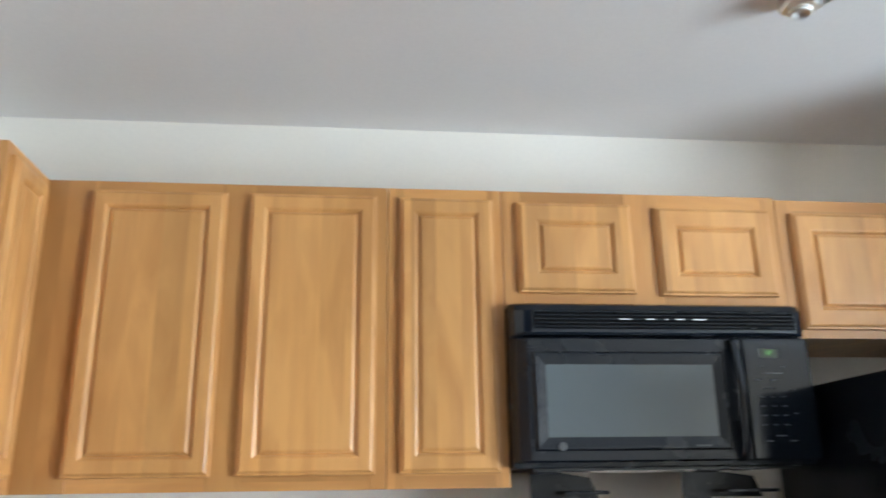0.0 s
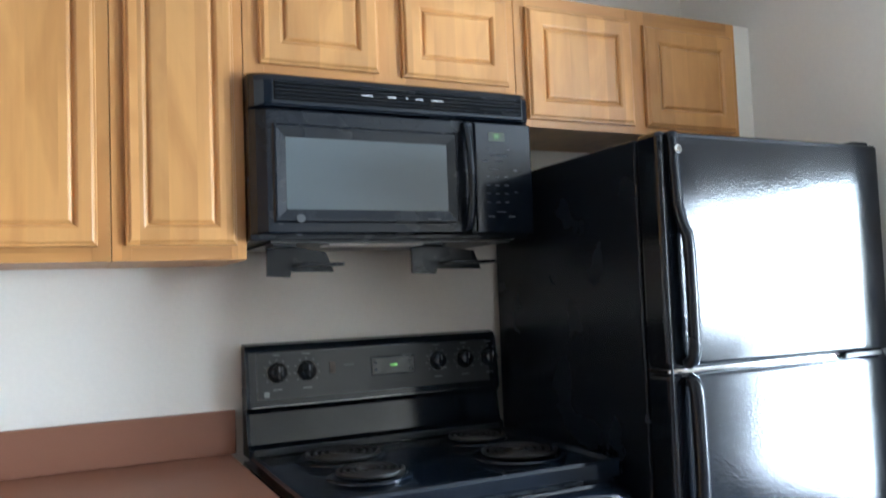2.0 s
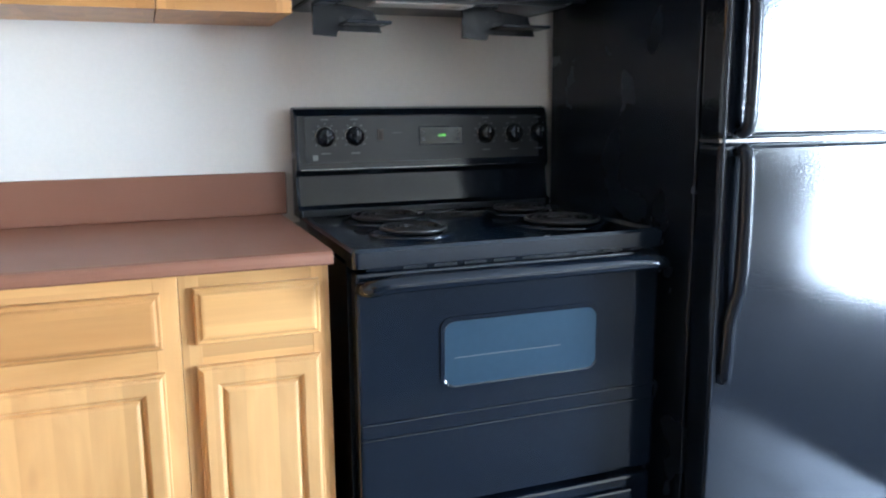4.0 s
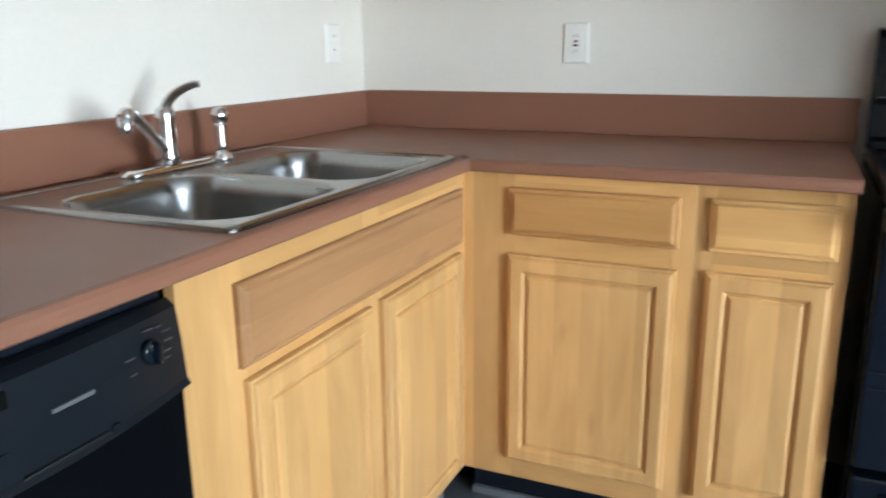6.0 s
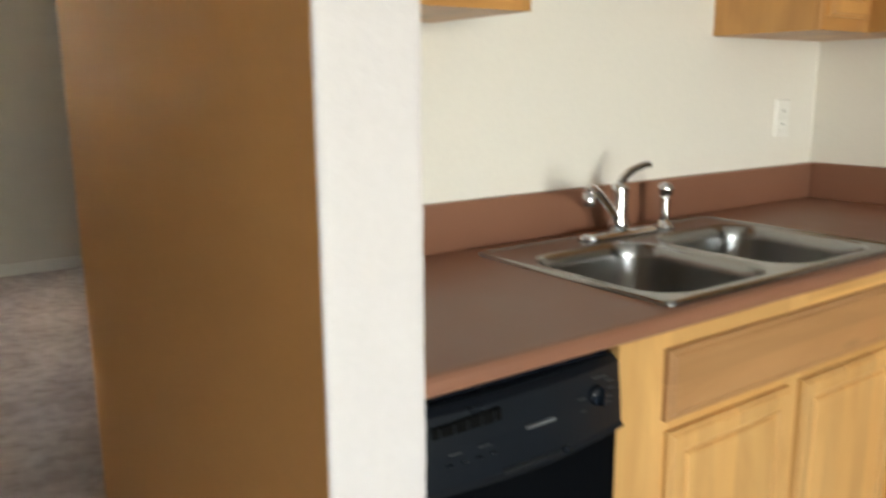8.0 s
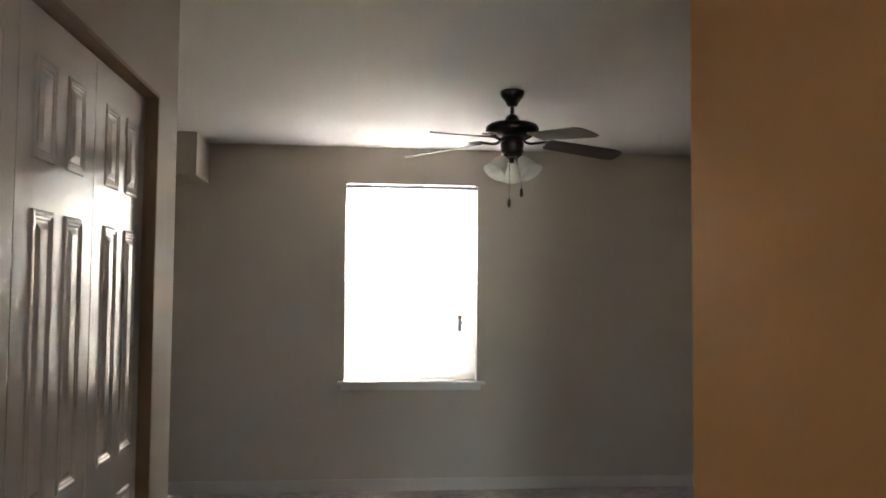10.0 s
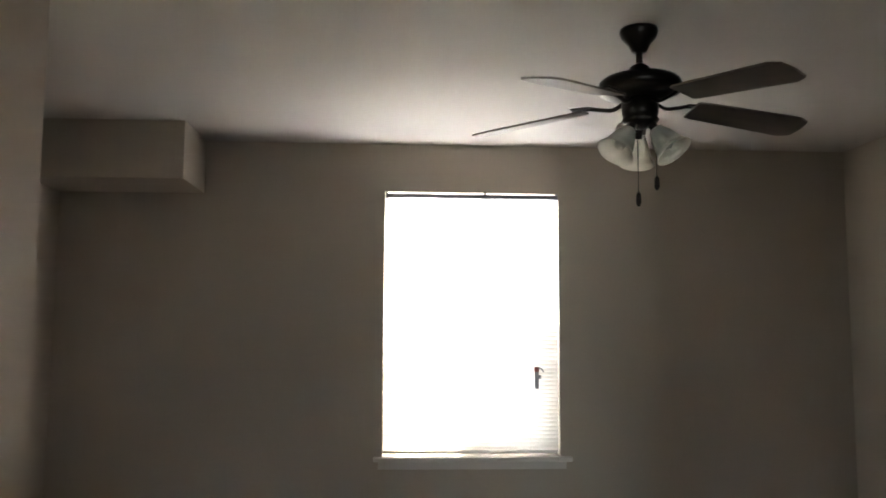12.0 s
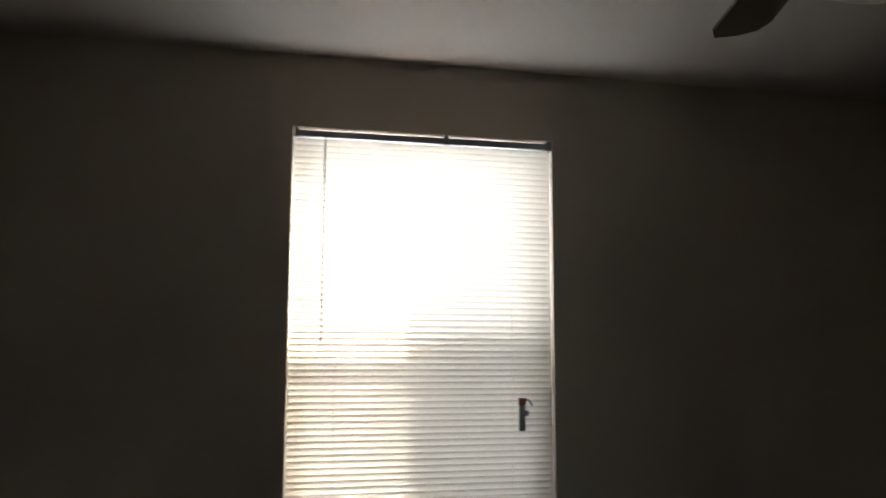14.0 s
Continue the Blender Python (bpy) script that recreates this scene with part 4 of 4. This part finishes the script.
    text_part("display_digits", "PF", 0.016, GREEN, c, (0.636, -0.3846, 0.264), (90, 0, 0))
    for r in range(4):
        for q in range(3):
            part("key", box(0.600 + q * 0.027, 0.612 + q * 0.027, -0.3838, -0.382, 0.092 + r * 0.022, 0.095 + r * 0.022), MARK_DIM, c)
    for x, z, l in ((0.61, 0.232, 0.010), (0.67, 0.232, 0.010), (0.64, 0.216, 0.05), (0.60, 0.200, 0.016), (0.64, 0.200, 0.02), (0.688, 0.178, 0.01), (0.688, 0.120, 0.01), (0.612, 0.056, 0.018), (0.672, 0.056, 0.018), (0.642, 0.068, 0.026), (0.625, 0.180, 0.03)):
        part("print_mark", box(x - l / 2, x + l / 2, -0.3838, -0.382, z - 0.0014, z + 0.0014), MARK_DIM, c)
    # underside lamp tray and hanging filter clips
    part("underside", box(0.05, w - 0.05, -0.33, -0.03, -0.006, 0.002), PANEL_GREY, ob)
    part("lamp_lens", box(0.20, 0.46, -0.30, -0.22, -0.010, -0.004, 0.002), PLASTIC, ob, "pale lamp lens")


microwave()


def hanging_filter(x, w):
    ob = thing("range_hood_filter", "black grease filter flap hanging under the microwave", "filter", (x, -0.20, 1.447), group="hanging filters")
    flap = prism([(0.0, -0.002), (0.0, -0.080), (w * 0.33, -0.084), (w * 0.35, -0.070), (w, -0.072), (w - 0.02, -0.022), (w * 0.4, -0.008)], -0.03, -0.018)
    part("flap", flap, BLACK_SATIN, ob)
    part("plate", box(w * 0.36, w, -0.12, -0.028, -0.060, -0.052, 0.002), BLACK_SATIN, ob)
    part("bracket", box(0.0, w * 0.33, -0.10, -0.01, -0.012, 0.0, 0.002), BLACK_SATIN, ob)


hanging_filter(1.497, 0.170)
hanging_filter(1.885, 0.205)


# ---- refrigerator ----
def refrigerator():
    x0, w, top, split = 2.246, 0.732, 1.654, 1.116
    ob = thing("refrigerator", "black top-freezer refrigerator with grained glossy doors", "refrigerator", (x0, 0, 0))
    part("body", box(0, w, -0.715, -0.04, 0.03, top - 0.006, 0.004), BLACK_SATIN, ob)
    for nm, z0, z1 in (("freezer_door", split + 0.006, top), ("fridge_door", 0.10, split - 0.006)):
        part(nm, box(-0.002, w, -0.800, -0.722, z0, z1, 0.012, 3), BLACK_GRAIN, ob, "grained glossy black door")
    part("gasket", box(0.01, w - 0.01, -0.722, -0.714, 0.11, top - 0.01), BLACK_SATIN, ob)
    part("divider_strip", box(0.002, w - 0.004, -0.790, -0.72, split - 0.0055, split + 0.0055, 0.002), CHROME, ob, "thin bright strip between the doors")
    part("hinge", box(w - 0.18, w - 0.04, -0.806, -0.79, split - 0.005, split + 0.007, 0.002), BLACK_SATIN, ob)
    part("top_hinge", box(w - 0.07, w - 0.01, -0.78, -0.66, top - 0.004, top + 0.010, 0.003), BLACK_SATIN, ob)
    # moulded handles along the left edge
    for nm, a, b, s in (("freezer_handle", split + 0.012, top - 0.004, 1), ("fridge_handle", split - 0.012, 0.575, -1)):
        pts = [(0.034, -0.803, b), (0.034, -0.808, b - 0.10), (0.035, -0.810, a + 0.36), (0.042, -0.817, a + 0.31), (0.049, -0.824, a + 0.27), (0.050, -0.825, a + 0.08), (0.049, -0.821, a + 0.02), (0.047, -0.803, a + 0.004)]
        if s < 0:
            pts = [(0.047, -0.803, a - 0.004), (0.049, -0.821, a - 0.02), (0.050, -0.825, a - 0.10), (0.050, -0.825, a - 0.26), (0.046, -0.819, a - 0.33), (0.038, -0.811, a - 0.38), (0.036, -0.808, a - 0.46), (0.036, -0.803, b)]
        part(nm, tube(smooth_path(pts), 0.016, 12, 0.85), BLACK_SATIN, ob, "bowed black handle", True)
    part("edge_channel", box(0.000, 0.006, -0.804, -0.798, 0.12, top - 0.012, 0.002), BLACK_SATIN, ob)
    part("screw_cap", lathe([(0.010, 0), (0.010, 0.004), (0.006, 0.006)], (0.034, -0.820, top - 0.045), facing((0, -1, 0))), CHROME, ob, "small bright round badge")
    for k in range(4):
        part("foot", lathe([(0.02, 0), (0.02, 0.03)], (0.06 + (k % 2) * (w - 0.12), -0.66 + (k // 2) * 0.56, 0)), BLACK_SATIN, ob)


refrigerator()


# ---- outlets, switch, ceiling light ----
def wall_plate(name, label, at, rz, kind_of):
    ob = thing(name, label, "outlet" if kind_of != "switch" else "switch", at, rz)
    loops = [[(x, y, z) for x, z in ((-0.037 + i, -0.057 + i), (0.037 - i, -0.057 + i), (0.037 - i, 0.057 - i), (-0.037 + i, 0.057 - i))] for i, y in ((0, -0.0005), (0.0, -0.003), (0.003, -0.006), (0.006, -0.0065))]
    part("cover_plate", add_ring_stack(bmesh.new(), loops), PLASTIC, ob)
    if kind_of == "gfci":
        part("insert", box(-0.017, 0.017, -0.0085, -0.006, -0.034, 0.034, 0.001), PLASTIC, ob)
        for z, m in ((0.005, RED), (-0.006, SLOT)):
            part("button", box(-0.007, 0.007, -0.010, -0.008, z - 0.003, z + 0.003, 0.001), m, ob)
        for z in (0.020, -0.022):
            for x in (-0.006, 0.005):
                part("slot", box(x - 0.001, x + 0.001, -0.0088, -0.008, z - 0.004, z + 0.004), SLOT, ob)
    elif kind_of == "switch":
        part("toggle", box(-0.004, 0.004, -0.017, -0.006, -0.004, 0.010, 0.001), PLASTIC, ob)
    else:
        for c in (0.020, -0.020):
            part("socket", box(-0.015, 0.015, -0.0078, -0.006, c - 0.013, c + 0.013, 0.003), PLASTIC, ob)
            for x in (-0.006, 0.005):
                part("slot", box(x - 0.001, x + 0.001, -0.0084, -0.0075, c - 0.003, c + 0.005), SLOT, ob)
    return ob


wall_plate("gfci_outlet", "white electrical outlet above the worktop", (0.706, 0, 1.165), 0, "gfci")
wall_plate("wall_outlet", "white duplex outlet on the sink wall", (0, -0.182, 1.170), 90, "duplex")
wall_plate("light_switch", "white light switch plate on the sink wall", (0, -1.666, 1.152), 90, "switch")
cl = thing("ceiling_light", "brushed nickel spotlight bar on the ceiling, switched off", "ceiling light", (0, 0, 0))
bar = smooth_path([(2.030, -0.748, 2.428), (2.046, -0.830, 2.424), (2.084, -0.930, 2.427), (2.092, -1.060, 2.424), (2.134, -1.190, 2.427)], 8)
loops = []
for k, q in enumerate(bar):
    d = (bar[min(k + 1, len(bar) - 1)] - bar[max(k - 1, 0)]).normalized()
    side = Vector((-d.y, d.x, 0)).normalized()
    wide = 0.030 + 0.018 * math.sin(math.pi / 2 * min(1, (k + 1) / 9)) if k < len(bar) - 9 else 0.030 + 0.018 * math.sin(math.pi / 2 * min(1, (len(bar) - k) / 9))
    loops.append([q + side * (wide * u) + Vector((0, 0, v)) for u, v in ((-1, 0.0), (-0.9, -0.010), (-0.5, -0.014), (0.5, -0.014), (0.9, -0.010), (1, 0.0), (0.9, 0.022), (-0.9, 0.022))])
part("bar", add_ring_stack(bmesh.new(), loops), NICKEL, cl, "wavy brushed nickel bar")
part("ceiling_plate", lathe([(0.065, H - 0.0005), (0.065, H - 0.012), (0.05, H - 0.02)], (2.088, -0.985, 0)), NICKEL, cl, smooth=True)
for x, y in ((2.034, -0.778), (2.052, -0.838), (2.120, -1.140)):
    part("spot_cup", lathe([(0.024, 2.416), (0.025, 2.405), (0.020, 2.401), (0.016, 2.410), (0.004, 2.412)], (x, y, 0)), NICKEL, cl, "small spotlight cup", True)


# ---- window ----
win = tagged(new("window_1"), "white vinyl double-hung window behind closed blinds", "window", kind="structure")
win.matrix_world = pose(WIN_X, 0, 0)
zm = 1.457
fx0, fx1 = -0.15, -0.10


def frame_bars(y0, y1, z0, z1, wdt, x0, x1):
    bm = bmesh.new()
    add_box(bm, x0, x1, y0, y0 + wdt, z0, z1, 0.002)
    add_box(bm, x0, x1, y1 - wdt, y1, z0, z1, 0.002)
    add_box(bm, x0 + 0.001, x1 - 0.001, y0 + wdt, y1 - wdt, z0, z0 + wdt, 0.002)
    add_box(bm, x0 + 0.001, x1 - 0.001, y0 + wdt, y1 - wdt, z1 - wdt, z1, 0.002)
    return bm


part("window_frame", frame_bars(WY0 + 0.001, WY1 - 0.001, WZ0 + 0.001, WZ1 - 0.001, 0.03, fx0, fx1), VINYL, win)
for nm, z0, z1, off in (("upper_sash", zm - 0.018, WZ1 - 0.03, -0.022), ("lower_sash", WZ0 + 0.03, zm + 0.018, 0.0)):
    s = part(nm, frame_bars(WY0 + 0.032, WY1 - 0.032, z0, z1, 0.035, fx1 - 0.028 + off, fx1 - 0.006 + off), VINYL, win)
    g = part("pane", box(fx1 - 0.019 + off, fx1 - 0.015 + off, WY0 + 0.06, WY1 - 0.06, z0 + 0.03, z1 - 0.03), GLASS, s)
    g.visible_shadow = False
SCREEN = surface("insect_screen", (0.06, 0.06, 0.065), 0.7, bump=0.0)
mesh_bm = bmesh.new()
for k in range(150):
    y = WY0 + 0.04 + k * (WY1 - WY0 - 0.08) / 149
    add_box(mesh_bm, fx0 - 0.006, fx0 - 0.0045, y - 0.0016, y + 0.0016, WZ0 + 0.03, zm)
tagged(part("insect_screen", mesh_bm, SCREEN, win, "fine dark insect screen"), kind="stuff")
part("window_sill", box(-0.10, 0.035, WY0 - 0.045, WY1 + 0.06, WZ0 - 0.024, WZ0 - 0.001, 0.005), TRIM, win)
part("apron", box(0.0006, 0.012, WY0 - 0.02, WY1 + 0.03, WZ0 - 0.065, WZ0 - 0.025, 0.003), TRIM, win)


def blinds():
    ob = thing("mini_blinds", "white metal mini blinds hanging closed in the window", "blinds", (WIN_X - 0.022, 0, 0))
    part("headrail", box(-0.014, 0.014, WY0 + 0.004, WY1 - 0.004, 2.161, 2.184, 0.002), GREY, ob, "grey headrail")
    part("rail_clip", box(-0.016, 0.018, -2.375, -2.360, 2.157, 2.1935, 0.001), GREY, ob)
    for y in (WY0 + 0.004, WY1 - 0.016):
        part("end_bracket", box(-0.016, 0.018, y, y + 0.014, 2.157, 2.1935, 0.001), GREY, ob)
    part("bottom_rail", box(-0.010, 0.010, WY0 + 0.008, WY1 - 0.008, 0.790, 0.802, 0.002), PLASTIC, ob)
    n, z0, z1 = 62, 0.812, 2.145
    a = radians(-75)
    bm = bmesh.new()
    prof = [(-0.0125, 0.0), (-0.0065, 0.0014), (0, 0.0019), (0.0065, 0.0014), (0.0125, 0.0)]
    loops = []
    top = [(u * math.cos(a) - v * math.sin(a), -u * math.sin(a) + v * math.cos(a)) for u, v in prof]
    low = [(x, z - 0.0004) for x, z in top]
    ring = top + low[::-1]
    add_ring_stack(bm, [[(x, y, z) for x, z in ring] for y in (WY0 + 0.006, WY1 - 0.006)])
    first = part("slat", bm, SLAT, ob, smooth=False)
    for i in range(n):
        s = first if i == 0 else new("slat", first.data)
        s.parent = ob
        s.location = (0, 0, z0 + (z1 - z0) * i / (n - 1))
        s.rotation_euler = (radians(random.uniform(-0.02, 0.02)), radians(random.uniform(-0.03, 0.03)), 0)
    for y in (WY0 + 0.16, WY1 - 0.16):
        part("ladder_cord", tube([(0.013, y, 0.80), (0.013, y, 2.165)], 0.0009, 5), PLASTIC, ob)
    part("tilt_wand", tube([(0.020, -2.805, 2.165), (0.022, -2.806, 1.438)], 0.0035, 6), GREY, ob, "grey tilt wand")


blinds()
tag = thing("sash_handle", "grey hanging handle with a reddish hook on the blinds", "handle", (WIN_X - 0.001, -2.09, 1.13))
part("grip", box(0, 0.008, -0.011, 0.011, 0.0, 0.092, 0.003), GREY, tag)
part("cap", box(-0.001, 0.010, -0.013, 0.013, 0.090, 0.116, 0.003), RED, tag, "reddish cap")
part("hook", tube(smooth_path([(0.004, 0.010, 0.112), (0.004, 0.022, 0.108), (0.004, 0.032, 0.098), (0.004, 0.036, 0.088)]), 0.0035, 8), GREY, tag, smooth=True)
part("clip", box(0.001, 0.007, 0.010, 0.024, 0.052, 0.072, 0.002), GREY, tag)


# ---- ceiling fan ----
def ceiling_fan():
    ob = thing("ceiling_fan", "dark bronze five-blade ceiling fan with three bell shades", "ceiling fan", (-2.95, -2.04, 0))
    part("canopy", lathe([(0.062, H - 0.001), (0.064, H - 0.012), (0.058, H - 0.03), (0.036, H - 0.055), (0.026, H - 0.078), (0.014, H - 0.082)]), BRONZE, ob, smooth=True)
    part("downrod", lathe([(0.011, H - 0.078), (0.011, 2.30)]), BRONZE, ob, smooth=True)
    part("motor_housing", lathe([(0.014, 2.335), (0.030, 2.325), (0.040, 2.30), (0.062, 2.288), (0.118, 2.282), (0.134, 2.270), (0.138, 2.252), (0.132, 2.235), (0.10, 2.222), (0.065, 2.212)], n=40), BRONZE, ob, smooth=True)
    part("switch_housing", lathe([(0.062, 2.214), (0.060, 2.165), (0.056, 2.150), (0.062, 2.142), (0.050, 2.128), (0.030, 2.118), (0.008, 2.112)], n=32), BRONZE, ob, smooth=True)
    for k in range(5):
        ang = 26 + 72 * k
        m = Matrix.Rotation(radians(ang), 4, "Z")
        ap = bmesh.new()
        add_tube(ap, smooth_path([(0.055, 0, 2.205), (0.09, 0, 2.188), (0.13, 0, 2.192), (0.18, 0, 2.203)]), 0.008, 8, 0.7)
        add_box(ap, 0.165, 0.235, -0.022, 0.022, 2.199, 2.204, 0.002)
        bmesh.ops.transform(ap, matrix=m, verts=ap.verts)
        part("blade_arm", ap, BRONZE, ob)
        bl = bmesh.new()
        out = [(0.0, -0.052), (0.02, -0.058), (0.365, -0.070), (0.402, -0.052), (0.410, 0.0), (0.402, 0.052), (0.365, 0.070), (0.02, 0.058), (0.0, 0.052)]
        add_ring_stack(bl, [[(x, y, z) for x, y in out] for z in (-0.003, 0.003)])
        me = part("blade", bl, BLADE, ob)
        me.matrix_local = m @ pose(0.185, 0, 2.190, -11, 6.0, 0)
    for ang in (-62, 48, 172):
        d = Vector((math.cos(radians(ang)), math.sin(radians(ang)), 0))
        ax = (d * 0.60 - Vector((0, 0, 0.80))).normalized()
        st = Vector((0, 0, 2.118)) + d * 0.042
        part("lamp_arm", tube([Vector((0, 0, 2.145)) + d * 0.03, st, st + ax * 0.03], 0.014, 8), BRONZE, ob, smooth=True)
        prof = [(0.024, 0.02), (0.027, 0.03), (0.037, 0.052), (0.044, 0.076), (0.049, 0.098), (0.063, 0.120), (0.061, 0.121), (0.047, 0.098), (0.042, 0.076), (0.035, 0.052), (0.022, 0.03)]
        part("shade", lathe(prof, st, facing(ax), 28, False), FROST, ob, "frosted glass bell shade", True)
        part("bulb", lathe([(0.008, 0.03), (0.012, 0.05), (0.019, 0.075), (0.017, 0.092), (0.006, 0.10)], st, facing(ax), 14), PLASTIC, ob, "unlit bulb", True)
    for x, y, z in ((0.03, -0.02, 1.862), (0.02, 0.045, 1.918)):
        part("pull_chain", tube([(x, y, 2.14), (x, y, z + 0.03)], 0.0013, 5), BRONZE, ob)
        part("pull_knob", lathe([(0.003, z + 0.036), (0.008, z + 0.026), (0.009, z + 0.0), (0.004, z - 0.012)], (x, y, 0), n=12), BRONZE, ob, smooth=True)


ceiling_fan()

# ---- dining patio door and side window, seen only in reflections ----
win2 = tagged(new("door_1"), "white vinyl glazed patio door of the dining area", "patio door", kind="structure")
win2.matrix_world = pose(5.2, 0, 0)
part("door_frame", frame_bars(-3.289, -2.351, 0.032, 1.868, 0.045, 0.03, 0.06), VINYL, win2)
win3 = tagged(new("window_2"), "narrow white vinyl window beside the patio door", "window", kind="structure")
win3.matrix_world = pose(5.2, 0, 0)
part("window_frame", frame_bars(-3.869, -3.381, 0.982, 1.868, 0.035, 0.03, 0.06), VINYL, win3)

# ---- outside the window ----
SIDING = surface("pale_siding", (0.62, 0.60, 0.56), 0.7, fine=30, fine_amt=0.03, coarse=1, coarse_amt=0.06, bump=0.0)
setting("backdrop", box(-14.2, -14.0, -30, 30, -0.06, 5.5), SIDING, "pale siding of the neighbouring building", "building")
# unseen wall, added so that its shadow falls across the right half of the blinds
setting("wall_outer_wing", box(-6.02, WIN_X - 0.16, -1.72, -1.60, -0.06, 3.2), SIDING, "unseen pale outer wall added to shade half of the blinds", "wall")

# ---- kitchen floor tiles ----
TS = 0.305
tile_bm = bmesh.new()
add_ring_stack(tile_bm, [[(i, i, z), (TS - 0.005 - i, i, z), (TS - 0.005 - i, TS - 0.005 - i, z), (i, TS - 0.005 - i, z)] for i, z in ((0, -0.004), (0, -0.001), (0.0015, 0.0))])
tile_mesh = None
for i in range(10):
    for j in range(7):
        x, y = 0.62 + i * TS - 0.15, -j * TS - 0.30
        if x > RIGHT - 0.1:
            continue
        if tile_mesh is None:
            ob = part("tile", tile_bm, SLATE, kitchen_floor)
            tile_mesh = ob.data
        else:
            ob = new("tile", tile_mesh)
            ob.parent = kitchen_floor
        ob.location = (x, max(y, TAN_FACE + 0.003), 0)
        if j == 6:
            ob.scale = (1.0, 0.9, 1.0)
